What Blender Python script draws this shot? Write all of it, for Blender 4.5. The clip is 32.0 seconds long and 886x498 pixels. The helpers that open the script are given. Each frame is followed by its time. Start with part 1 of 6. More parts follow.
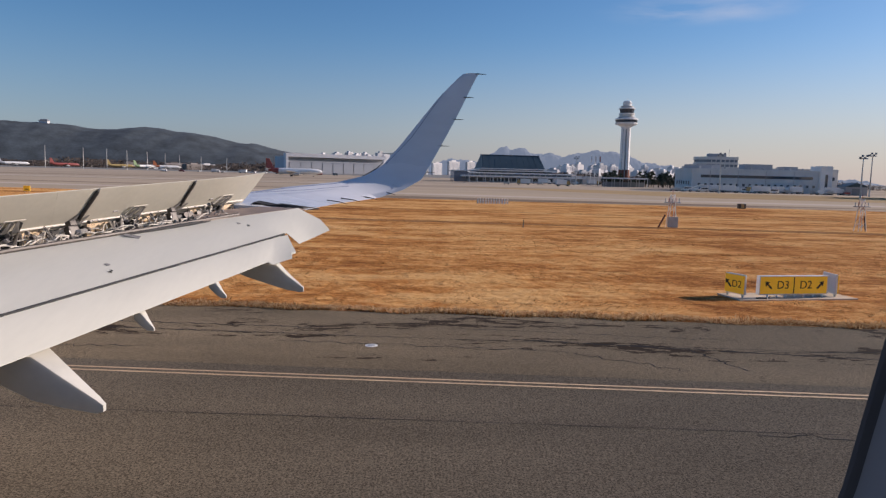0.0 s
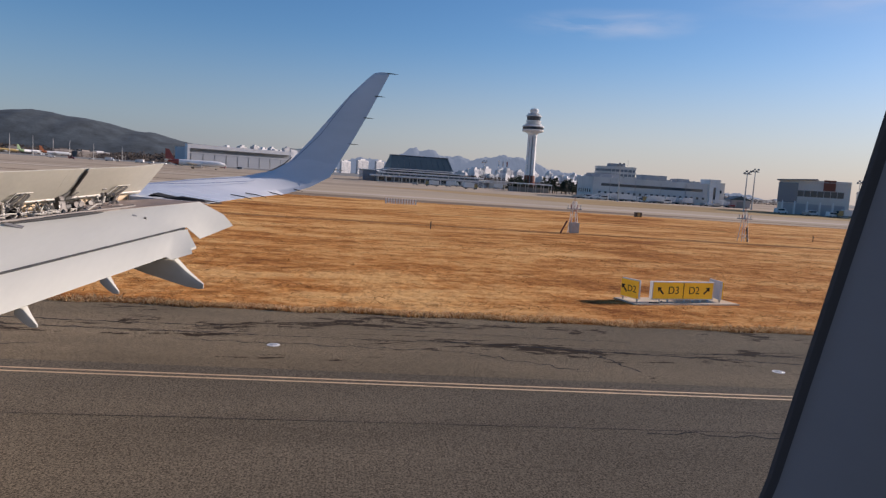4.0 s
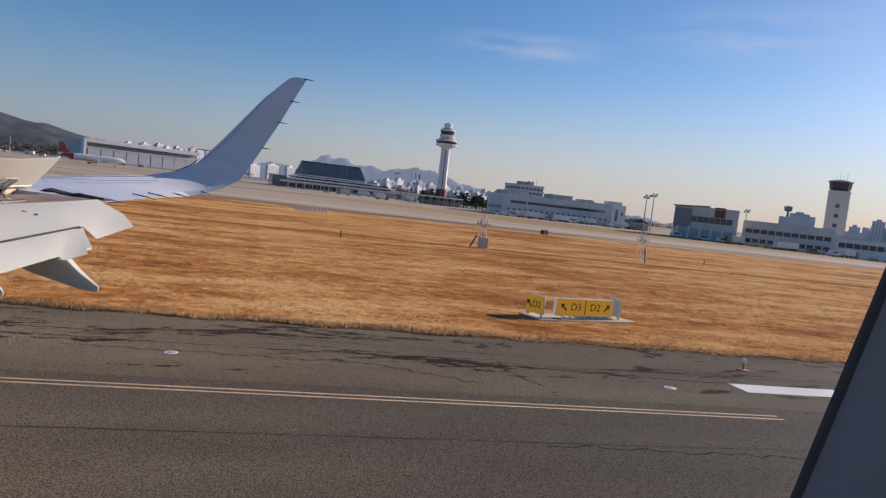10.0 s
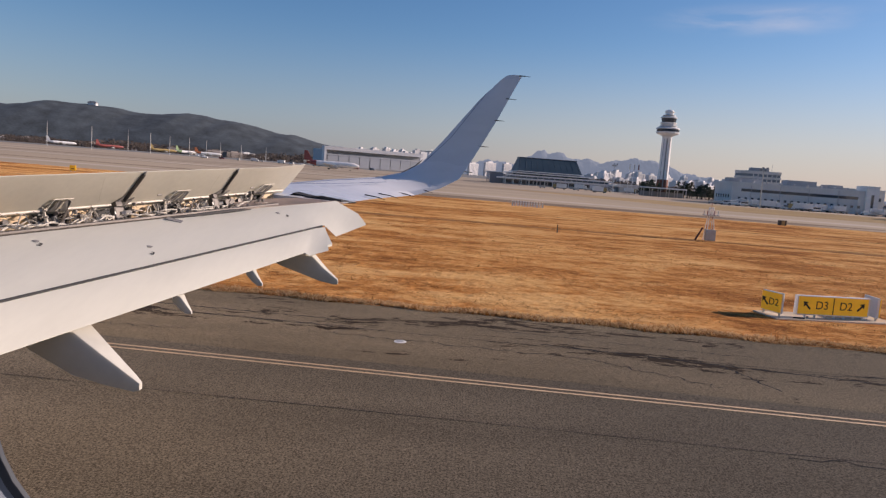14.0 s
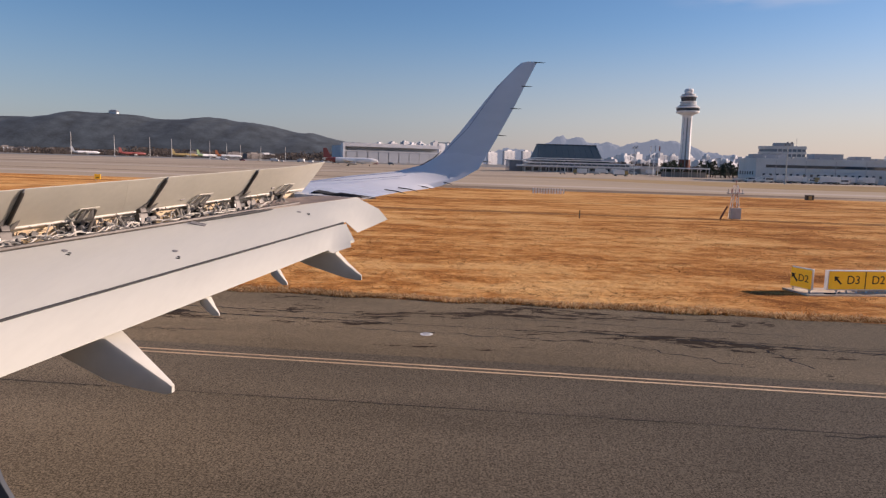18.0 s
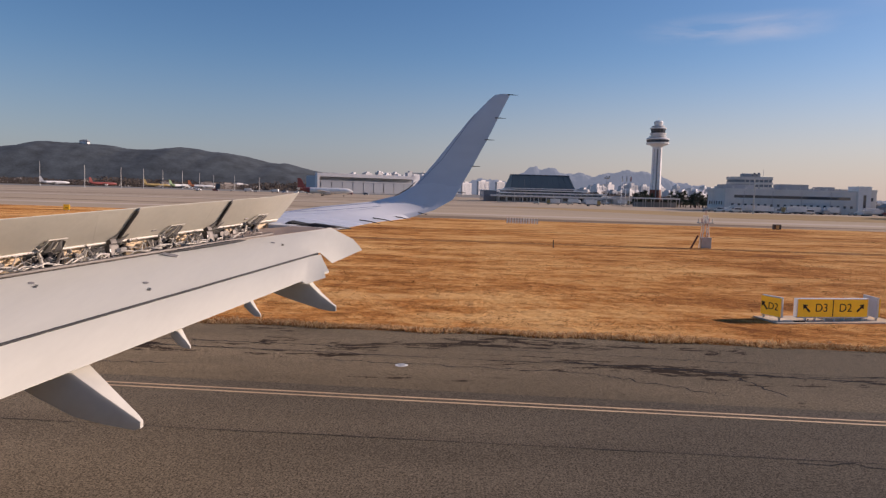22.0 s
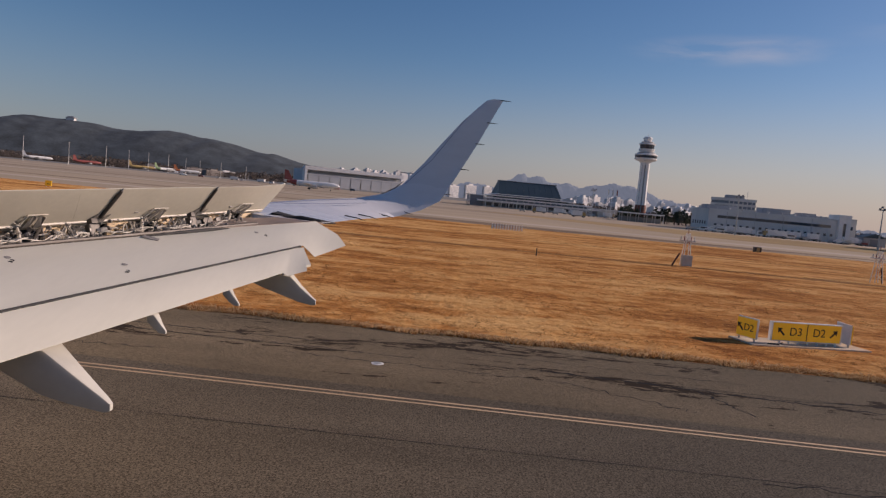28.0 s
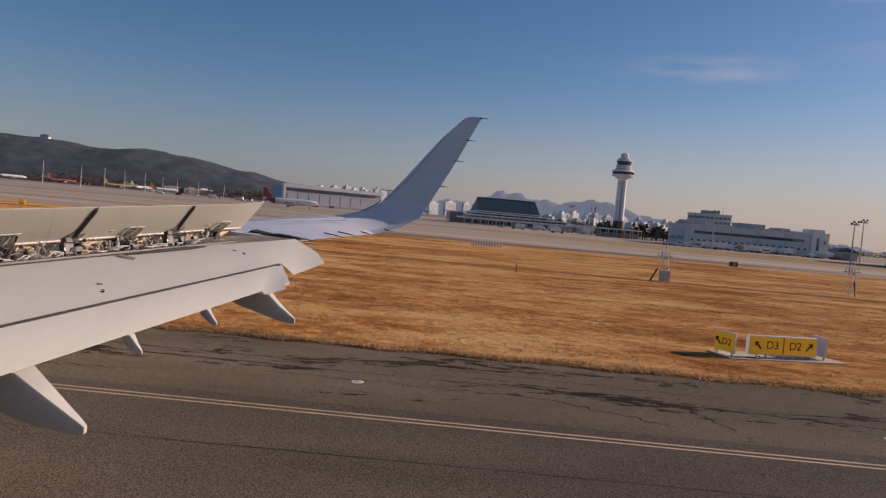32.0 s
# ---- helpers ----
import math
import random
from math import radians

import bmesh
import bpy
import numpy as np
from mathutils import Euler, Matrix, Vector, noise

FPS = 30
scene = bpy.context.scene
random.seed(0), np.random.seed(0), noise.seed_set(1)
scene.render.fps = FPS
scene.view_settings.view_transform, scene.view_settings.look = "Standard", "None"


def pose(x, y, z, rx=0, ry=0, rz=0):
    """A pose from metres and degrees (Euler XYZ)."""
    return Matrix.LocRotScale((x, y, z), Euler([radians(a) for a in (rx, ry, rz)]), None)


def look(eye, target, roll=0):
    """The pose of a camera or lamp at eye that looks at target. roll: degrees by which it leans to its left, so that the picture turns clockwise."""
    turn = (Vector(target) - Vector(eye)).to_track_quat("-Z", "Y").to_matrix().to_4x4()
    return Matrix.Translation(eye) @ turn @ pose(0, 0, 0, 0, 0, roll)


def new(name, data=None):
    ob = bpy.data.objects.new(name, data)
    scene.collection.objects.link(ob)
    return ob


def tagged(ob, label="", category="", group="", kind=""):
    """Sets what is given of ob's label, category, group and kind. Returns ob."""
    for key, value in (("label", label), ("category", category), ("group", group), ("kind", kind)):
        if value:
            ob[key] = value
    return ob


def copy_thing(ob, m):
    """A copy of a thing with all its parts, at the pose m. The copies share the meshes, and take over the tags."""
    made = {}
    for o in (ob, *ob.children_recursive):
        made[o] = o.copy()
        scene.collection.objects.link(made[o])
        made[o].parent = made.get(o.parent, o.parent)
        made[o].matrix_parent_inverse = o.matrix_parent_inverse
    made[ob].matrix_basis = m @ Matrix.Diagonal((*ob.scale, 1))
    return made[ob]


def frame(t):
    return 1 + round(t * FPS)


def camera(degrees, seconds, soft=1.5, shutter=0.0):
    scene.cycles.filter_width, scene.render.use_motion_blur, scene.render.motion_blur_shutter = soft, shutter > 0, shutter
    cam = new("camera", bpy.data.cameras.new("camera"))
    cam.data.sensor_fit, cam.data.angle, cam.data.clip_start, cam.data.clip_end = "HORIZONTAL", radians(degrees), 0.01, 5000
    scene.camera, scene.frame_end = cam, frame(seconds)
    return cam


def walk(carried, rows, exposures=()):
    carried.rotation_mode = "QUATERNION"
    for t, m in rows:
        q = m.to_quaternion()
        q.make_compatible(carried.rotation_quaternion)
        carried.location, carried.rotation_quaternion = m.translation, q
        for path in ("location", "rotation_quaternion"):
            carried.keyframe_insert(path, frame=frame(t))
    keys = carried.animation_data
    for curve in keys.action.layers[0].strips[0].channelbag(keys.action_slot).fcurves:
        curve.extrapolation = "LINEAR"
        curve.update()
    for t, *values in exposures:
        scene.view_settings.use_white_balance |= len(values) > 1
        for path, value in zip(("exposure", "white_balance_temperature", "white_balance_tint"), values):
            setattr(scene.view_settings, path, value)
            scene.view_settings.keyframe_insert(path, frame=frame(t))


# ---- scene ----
# The world is laid out from the aircraft: x aft, y outboard over the starboard wing, z up.
cam = camera(65.1, 32.0, soft=1.3)
PATH = [
    (0, pose(0.049, -0.001, 4.596, 83.86, -1.40, -1.02)),
    (0.5, pose(0.046, -0.000, 4.597, 83.39, -2.27, -0.69)),
    (1, pose(0.044, -0.000, 4.601, 82.89, -2.42, -0.06)),
    (1.5, pose(0.042, 0.000, 4.600, 82.56, -2.86, -0.18)),
    (2, pose(0.039, 0.001, 4.604, 81.89, -3.62, -3.11)),
    (2.5, pose(0.040, -0.000, 4.599, 82.10, -4.32, -5.07)),
    (3, pose(0.043, 0.000, 4.601, 81.79, -4.03, -6.34)),
    (3.5, pose(0.040, -0.000, 4.595, 83.06, -3.80, -7.24)),
    (5.5, pose(0.026, -0.000, 4.601, 85.27, -3.46, -11.68)),
    (6, pose(0.012, 0.000, 4.602, 85.73, -3.56, -11.23)),
    (6.5, pose(0.011, 0.000, 4.604, 86.46, -3.40, -13.09)),
    (7, pose(0.003, 0.000, 4.604, 86.56, -3.91, -14.89)),
    (7.5, pose(0.010, 0.000, 4.601, 86.69, -4.51, -15.86)),
    (8, pose(0.016, 0.000, 4.601, 86.46, -4.72, -15.94)),
    (8.5, pose(0.003, -0.000, 4.601, 86.13, -4.38, -15.01)),
    (9, pose(0.003, 0.000, 4.602, 86.12, -4.27, -14.82)),
    (9.5, pose(-0.003, -0.000, 4.601, 86.20, -5.70, -15.23)),
    (10, pose(-0.004, 0.000, 4.602, 85.79, -6.52, -15.77)),
    (10.5, pose(0.005, -0.000, 4.599, 85.12, -4.76, -11.25)),
    (11, pose(0.003, -0.000, 4.599, 84.10, -3.17, -4.72)),
    (11.5, pose(0.001, -0.001, 4.596, 83.54, -0.89, -4.64)),
    (12, pose(0.000, -0.001, 4.596, 82.72, -2.64, -0.83)),
    (12.5, pose(0.000, -0.001, 4.592, 82.90, -2.16, 1.70)),
    (13, pose(-0.001, -0.001, 4.596, 82.67, -3.60, 2.52)),
    (13.5, pose(-0.004, -0.000, 4.601, 83.04, -3.93, 2.30)),
    (14, pose(-0.005, -0.001, 4.594, 83.68, -4.29, 1.93)),
    (14.5, pose(-0.003, -0.000, 4.596, 84.49, 1.38, 3.35)),
    (16.5, pose(-0.001, -0.001, 4.593, 84.64, -1.20, 2.68)),
    (17, pose(-0.001, -0.001, 4.597, 84.08, -1.91, 2.77)),
    (17.5, pose(0.001, -0.001, 4.592, 83.26, -1.77, 3.38)),
    (18, pose(0.005, 0.000, 4.599, 82.89, -1.50, 3.49)),
    (18.5, pose(0.006, 0.001, 4.603, 82.73, -1.65, 1.71)),
    (19, pose(0.005, 0.000, 4.601, 82.84, -2.09, 0.30)),
    (19.5, pose(0.003, 0.001, 4.604, 82.60, -3.57, 0.05)),
    (20, pose(0.001, -0.000, 4.599, 82.26, -4.03, 0.32)),
    (20.5, pose(-0.001, -0.000, 4.601, 82.25, -4.16, 0.80)),
    (21, pose(-0.001, 0.000, 4.604, 83.83, -1.84, 1.15)),
    (21.5, pose(0.002, 0.001, 4.602, 84.69, -1.33, 1.53)),
    (22, pose(0.002, 0.001, 4.605, 85.41, -1.50, 1.40)),
    (22.5, pose(0.001, 0.001, 4.604, 85.78, -1.81, 0.50)),
    (23, pose(0.001, 0.001, 4.607, 85.90, -2.10, 0.33)),
    (23.5, pose(0.000, 0.001, 4.603, 85.93, -2.01, 0.49)),
    (24, pose(-0.000, 0.000, 4.603, 86.17, -2.28, 0.76)),
    (24.5, pose(0.001, 0.000, 4.604, 86.11, -2.84, 0.96)),
    (25, pose(-0.000, 0.000, 4.605, 86.22, -3.09, 0.88)),
    (25.5, pose(-0.001, 0.000, 4.602, 86.53, -3.33, 0.14)),
    (27.5, pose(-0.003, 0.000, 4.600, 85.79, -5.25, -0.19)),
    (28, pose(-0.002, 0.000, 4.601, 85.61, -5.28, 0.32)),
    (28.5, pose(-0.001, 0.000, 4.601, 85.39, -5.01, 0.88)),
    (29, pose(-0.002, -0.000, 4.600, 85.37, -4.26, 1.37)),
    (29.5, pose(-0.001, 0.000, 4.603, 85.50, -4.03, 1.73)),
    (30, pose(-0.001, 0.001, 4.606, 85.71, -4.16, 1.52)),
    (30.5, pose(-0.001, 0.000, 4.602, 86.18, -4.40, -0.59)),
    (31, pose(-0.003, -0.000, 4.603, 86.58, -4.51, -0.67)),
    (31.5, pose(0.001, 0.001, 4.602, 86.73, -4.61, -0.85)),
    (32, pose(-0.001, 0.000, 4.601, 87.15, -4.98, -1.37)),
]
walk(cam, PATH, [(0.0, 0.05, 6500, 20), (10.5, 0.05, 6450, 20), (14.0, 0.1, 6900, 24), (17.0, 0.15, 7050, 26), (20.5, 0.22, 7100, 26), (22.0, 0.03, 7070, 27), (23.0, -0.08, 7050, 27), (25.5, -0.15, 7050, 27), (27.5, -0.33, 7100, 27), (32.0, -0.33, 7100, 27)])

# ---- light ----
SUN_AZ, SUN_EL = 73.0, 22.0
world = bpy.data.worlds.new("sky")
scene.world = world
world.use_nodes = True
wn, wl = world.node_tree.nodes, world.node_tree.links
wn.clear()
sky = wn.new("ShaderNodeTexSky")
sky.sky_type = "NISHITA"
sky.sun_disc = False
sky.sun_elevation, sky.sun_rotation = radians(SUN_EL), radians(SUN_AZ)
sky.air_density, sky.dust_density, sky.ozone_density, sky.altitude = 1.0, 0.6, 3.4, 200
bg = wn.new("ShaderNodeBackground")
bg.inputs["Strength"].default_value = 0.1
wo = wn.new("ShaderNodeOutputWorld")
# thin cirrus wisps high in the sky
wc = wn.new("ShaderNodeTexCoord")
wm = wn.new("ShaderNodeMapping")
wm.inputs["Scale"].default_value = (5.0, 5.0, 26.0)
wnz = wn.new("ShaderNodeTexNoise")
wnz.inputs["Scale"].default_value, wnz.inputs["Detail"].default_value, wnz.inputs["Distortion"].default_value = 1.6, 6, 0.4
wr = wn.new("ShaderNodeMapRange")
wr.inputs["From Min"].default_value, wr.inputs["From Max"].default_value = 0.38, 0.75
wmul = None
for at, size, dense in (((0.352, 0.91, 0.219), (0.15, 0.5, 0.024), 0.62), ((0.58, 0.77, 0.25), (0.16, 0.4, 0.045), 0.3), ((0.49, 0.81, 0.305), (0.12, 0.4, 0.02), 0.4)):
    wp = wn.new("ShaderNodeMapping")
    wp.inputs["Location"].default_value = tuple(-a / b for a, b in zip(at, size))
    wp.inputs["Scale"].default_value = tuple(1 / b for b in size)
    wd = wn.new("ShaderNodeVectorMath")
    wd.operation = "LENGTH"
    wk = wn.new("ShaderNodeMapRange")
    wk.interpolation_type = "SMOOTHSTEP"
    wk.inputs["From Min"].default_value, wk.inputs["From Max"].default_value = 1.0, 0.1
    wk.inputs["To Max"].default_value = dense
    wl.new(wc.outputs["Generated"], wp.inputs["Vector"])
    wl.new(wp.outputs["Vector"], wd.inputs[0])
    wl.new(wd.outputs["Value"], wk.inputs["Value"])
    wadd = wn.new("ShaderNodeMath")
    wadd.operation = "MULTIPLY_ADD"
    wl.new(wk.outputs["Result"], wadd.inputs[0])
    wl.new(wr.outputs["Result"], wadd.inputs[1])
    if wmul is None:
        wadd.inputs[2].default_value = 0.0
    else:
        wl.new(wmul.outputs[0], wadd.inputs[2])
    wmul = wadd
mixc = wn.new("ShaderNodeMix")
mixc.data_type = "RGBA"
mixc.inputs["B"].default_value = (6.2, 6.4, 6.8, 1)
wl.new(wc.outputs["Generated"], wm.inputs["Vector"])
wl.new(wm.outputs["Vector"], wnz.inputs["Vector"])
wl.new(wnz.outputs["Fac"], wr.inputs["Value"])
wl.new(wmul.outputs[0], mixc.inputs["Factor"])
deep = wn.new("ShaderNodeHueSaturation")
deep.inputs["Saturation"].default_value = 1.25
wl.new(sky.outputs["Color"], deep.inputs["Color"])
# pale winter haze low over the horizon
wsep = wn.new("ShaderNodeSeparateXYZ")
wl.new(wc.outputs["Generated"], wsep.inputs[0])
whz = wn.new("ShaderNodeMapRange")
whz.interpolation_type = "SMOOTHSTEP"
whz.inputs["From Min"].default_value, whz.inputs["From Max"].default_value = 0.2, -0.03
whz.inputs["To Max"].default_value = 0.85
wl.new(wsep.outputs["Z"], whz.inputs["Value"])
haze = wn.new("ShaderNodeMix")
haze.data_type = "RGBA"
hcol = wn.new("ShaderNodeMix")
hcol.data_type = "RGBA"
hcol.inputs["A"].default_value, hcol.inputs["B"].default_value = (1.95, 2.38, 3.55, 1), (4.7, 4.42, 4.38, 1)
wl.new(hcol.outputs["Result"], haze.inputs["B"])
wwarm = wn.new("ShaderNodeMapRange")
wwarm.interpolation_type = "SMOOTHSTEP"
wwarm.inputs["From Min"].default_value, wwarm.inputs["From Max"].default_value = -0.45, 0.45
wl.new(wsep.outputs["X"], wwarm.inputs["Value"])
wl.new(wwarm.outputs["Result"], hcol.inputs["Factor"])
wside = wn.new("ShaderNodeMapRange")
wside.inputs["From Min"].default_value, wside.inputs["From Max"].default_value = -0.5, 0.5
wside.inputs["To Min"].default_value, wside.inputs["To Max"].default_value = 0.65, 1.0
wl.new(wsep.outputs["X"], wside.inputs["Value"])
wthick = wn.new("ShaderNodeMath")
wthick.operation = "MULTIPLY"
wl.new(whz.outputs["Result"], wthick.inputs[0])
wl.new(wside.outputs["Result"], wthick.inputs[1])
wl.new(wthick.outputs[0], haze.inputs["Factor"])
wl.new(deep.outputs["Color"], haze.inputs["A"])
wl.new(haze.outputs["Result"], mixc.inputs["A"])
wl.new(mixc.outputs["Result"], bg.inputs["Color"])
wl.new(bg.outputs["Background"], wo.inputs["Surface"])

sun_data = bpy.data.lights.new("sun", "SUN")
sun_data.energy, sun_data.angle, sun_data.color = 5.0, radians(0.53), (1.0, 0.9, 0.78)
sun = new("sun", sun_data)
az, el = radians(SUN_AZ), radians(SUN_EL)
sun_dir = Vector((math.sin(az) * math.cos(el), math.cos(az) * math.cos(el), math.sin(el)))
sun.matrix_world = look((300, 0, 200), Vector((300, 0, 200)) - sun_dir)


# ---- materials ----
def mat(name, colour, rough=0.6, metal=0.0, vary=0.25, scale=1.0, fine=40.0, bump=0.1, stretch=(1, 1, 1), dark=None, emit=None, island=0.0):
    """A surface with large stains and fine grain in its colour and relief."""
    m = bpy.data.materials.new(name)
    m.use_nodes = True
    n, l = m.node_tree.nodes, m.node_tree.links
    b = n["Principled BSDF"]
    b.inputs["Metallic"].default_value = metal
    c = n.new("ShaderNodeTexCoord")
    mp = n.new("ShaderNodeMapping")
    mp.inputs["Scale"].default_value = stretch
    l.new(c.outputs["Object"], mp.inputs["Vector"])
    big, small = n.new("ShaderNodeTexNoise"), n.new("ShaderNodeTexNoise")
    big.inputs["Scale"].default_value, big.inputs["Detail"].default_value = scale, 5
    small.inputs["Scale"].default_value, small.inputs["Detail"].default_value = fine, 3
    l.new(mp.outputs["Vector"], big.inputs["Vector"])
    l.new(mp.outputs["Vector"], small.inputs["Vector"])
    add = n.new("ShaderNodeMath")
    add.operation = "MULTIPLY_ADD"
    l.new(small.outputs["Fac"], add.inputs[0])
    add.inputs[1].default_value = 0.45
    l.new(big.outputs["Fac"], add.inputs[2])
    ramp = n.new("ShaderNodeValToRGB")
    lo = dark or tuple(v * (1 - vary) for v in colour)
    hi = tuple(min(0.9, v * (1 + vary * 0.45)) for v in colour)
    ramp.color_ramp.elements[0].position, ramp.color_ramp.elements[1].position = 0.42, 0.98
    ramp.color_ramp.elements[0].color, ramp.color_ramp.elements[1].color = (*lo, 1), (*hi, 1)
    l.new(add.outputs[0], ramp.inputs["Fac"])
    out = ramp.outputs["Color"]
    if island:
        info = n.new("ShaderNodeObjectInfo")
        hsv = n.new("ShaderNodeHueSaturation")
        mr = n.new("ShaderNodeMapRange")
        mr.inputs["To Min"].default_value, mr.inputs["To Max"].default_value = 1 - island, 1 + island
        l.new(info.outputs["Random"], mr.inputs["Value"])
        l.new(mr.outputs["Result"], hsv.inputs["Value"])
        l.new(out, hsv.inputs["Color"])
        out = hsv.outputs["Color"]
    l.new(out, b.inputs["Base Color"])
    rr = n.new("ShaderNodeMapRange")
    rr.inputs["To Min"].default_value, rr.inputs["To Max"].default_value = max(0.05, rough - 0.1), min(1, rough + 0.12)
    l.new(big.outputs["Fac"], rr.inputs["Value"])
    l.new(rr.outputs["Result"], b.inputs["Roughness"])
    if bump:
        bp = n.new("ShaderNodeBump")
        bp.inputs["Strength"].default_value, bp.inputs["Distance"].default_value = bump, 0.01
        l.new(small.outputs["Fac"], bp.inputs["Height"])
        l.new(bp.outputs["Normal"], b.inputs["Normal"])
    if emit:
        b.inputs["Emission Color"].default_value = (*emit[0], 1)
        b.inputs["Emission Strength"].default_value = emit[1]
    return m


def asphalt_mat(name, colour, wet, wet_bands):
    """Worn asphalt with aggregate grain, streaks along the runway and wet stains of their own shape."""
    m = mat(name, colour, 0.85, 0, 0.36, 0.35, 22.0, 0.12, (0.25, 1, 1))
    n, l = m.node_tree.nodes, m.node_tree.links
    b = n["Principled BSDF"]
    b.inputs["Specular IOR Level"].default_value = 0.06
    b.inputs["Diffuse Roughness"].default_value = 0.5
    base = b.inputs["Base Color"].links[0].from_socket
    rough = b.inputs["Roughness"].links[0].from_socket
    c = n.new("ShaderNodeTexCoord")
    sep = n.new("ShaderNodeSeparateXYZ")
    l.new(c.outputs["Object"], sep.inputs[0])
    across = n.new("ShaderNodeMath")
    across.operation = "MULTIPLY_ADD"
    l.new(sep.outputs["X"], across.inputs[0])
    across.inputs[1].default_value = 0.065
    l.new(sep.outputs["Y"], across.inputs[2])
    grit = n.new("ShaderNodeTexNoise")
    grit.inputs["Scale"].default_value, grit.inputs["Detail"].default_value, grit.inputs["Roughness"].default_value = 24.0, 4, 0.72
    l.new(c.outputs["Object"], grit.inputs["Vector"])
    # single stones of the aggregate, pale and dark
    stones = n.new("ShaderNodeTexVoronoi")
    stones.inputs["Scale"].default_value = 52.0
    l.new(c.outputs["Object"], stones.inputs["Vector"])
    tone = n.new("ShaderNodeSeparateColor")
    l.new(stones.outputs["Color"], tone.inputs[0])
    salt = n.new("ShaderNodeMath")
    salt.operation = "MULTIPLY_ADD"
    l.new(tone.outputs[0], salt.inputs[0])
    salt.inputs[1].default_value = 0.3
    l.new(grit.outputs["Fac"], salt.inputs[2])
    gm = n.new("ShaderNodeMapRange")
    gm.inputs["From Min"].default_value, gm.inputs["From Max"].default_value = 0.45, 0.85
    gm.inputs["To Min"].default_value, gm.inputs["To Max"].default_value = 0.34, 1.66
    l.new(salt.outputs[0], gm.inputs["Value"])
    mul = n.new("ShaderNodeMix")
    mul.data_type, mul.blend_type = "RGBA", "MULTIPLY"
    mul.inputs["Factor"].default_value = 1
    l.new(base, mul.inputs["A"])
    l.new(gm.outputs["Result"], mul.inputs["B"])
    # saw-cut drainage grooves across the main strip
    wave = n.new("ShaderNodeTexWave")
    wave.inputs["Scale"].default_value, wave.inputs["Distortion"].default_value, wave.inputs["Detail"].default_value, wave.inputs["Detail Scale"].default_value = 5.5, 3.5, 4, 3.0
    l.new(c.outputs["Object"], wave.inputs["Vector"])
    near = n.new("ShaderNodeMapRange")
    near.inputs["From Min"].default_value, near.inputs["From Max"].default_value = 15.95, 15.85
    l.new(across.outputs[0], near.inputs["Value"])
    cut = n.new("ShaderNodeMapRange")
    cut.inputs["To Min"].default_value, cut.inputs["To Max"].default_value = 1.0, 1.12
    l.new(wave.outputs["Fac"], cut.inputs["Value"])
    # the shoulder outside the edge lines is a browner mix
    tint = n.new("ShaderNodeMix")
    tint.data_type, tint.blend_type = "RGBA", "MULTIPLY"
    tint.inputs["Factor"].default_value = 1
    brown = n.new("ShaderNodeMix")
    brown.data_type = "RGBA"
    brown.inputs["A"].default_value, brown.inputs["B"].default_value = (1.46, 1.37, 1.22, 1), (1, 1, 1, 1)
    l.new(near.outputs["Result"], brown.inputs["Factor"])
    l.new(mul.outputs["Result"], tint.inputs["A"])
    l.new(brown.outputs["Result"], tint.inputs["B"])
    groove = n.new("ShaderNodeMix")
    groove.data_type, groove.blend_type = "RGBA", "MULTIPLY"
    l.new(near.outputs["Result"], groove.inputs["Factor"])
    l.new(tint.outputs["Result"], groove.inputs["A"])
    l.new(cut.outputs["Result"], groove.inputs["B"])
    mp = n.new("ShaderNodeMapping")
    mp.inputs["Scale"].default_value = (0.2, 0.62, 1)
    mp.inputs["Location"].default_value = (3.1, 0.6, 0)
    l.new(c.outputs["Object"], mp.inputs["Vector"])
    st = n.new("ShaderNodeTexNoise")
    st.inputs["Scale"].default_value, st.inputs["Detail"].default_value, st.inputs["Roughness"].default_value = 0.9, 8, 0.7
    st.inputs["Distortion"].default_value = 0.5
    l.new(mp.outputs["Vector"], st.inputs["Vector"])
    amount = None
    for lo, hi, gain in wet_bands:
        up, dn = n.new("ShaderNodeMapRange"), n.new("ShaderNodeMapRange")
        for k, a, e in ((up, lo, lo + 0.8), (dn, hi, hi - 0.8)):
            k.inputs["From Min"].default_value, k.inputs["From Max"].default_value = a, e
            l.new(across.outputs[0], k.inputs["Value"])
        pr = n.new("ShaderNodeMath")
        pr.operation = "MULTIPLY"
        l.new(up.outputs["Result"], pr.inputs[0])
        l.new(dn.outputs["Result"], pr.inputs[1])
        sc = n.new("ShaderNodeMath")
        sc.operation = "MULTIPLY_ADD"
        l.new(pr.outputs[0], sc.inputs[0])
        sc.inputs[1].default_value = gain
        if amount is None:
            l.new(st.outputs["Fac"], sc.inputs[2])
        else:
            l.new(amount, sc.inputs[2])
        amount = sc.outputs[0]
    fray = n.new("ShaderNodeTexNoise")
    fray.inputs["Scale"].default_value, fray.inputs["Detail"].default_value, fray.inputs["Roughness"].default_value = 2.6, 6, 0.75
    fm = n.new("ShaderNodeMapping")
    fm.inputs["Scale"].default_value = (0.45, 1.4, 1)
    l.new(c.outputs["Object"], fm.inputs["Vector"])
    l.new(fm.outputs["Vector"], fray.inputs["Vector"])
    fa = n.new("ShaderNodeMath")
    fa.operation = "MULTIPLY_ADD"
    l.new(fray.outputs["Fac"], fa.inputs[0])
    fa.inputs[1].default_value = 0.55
    l.new(amount, fa.inputs[2])
    amount = fa.outputs[0]
    edge = n.new("ShaderNodeMapRange")
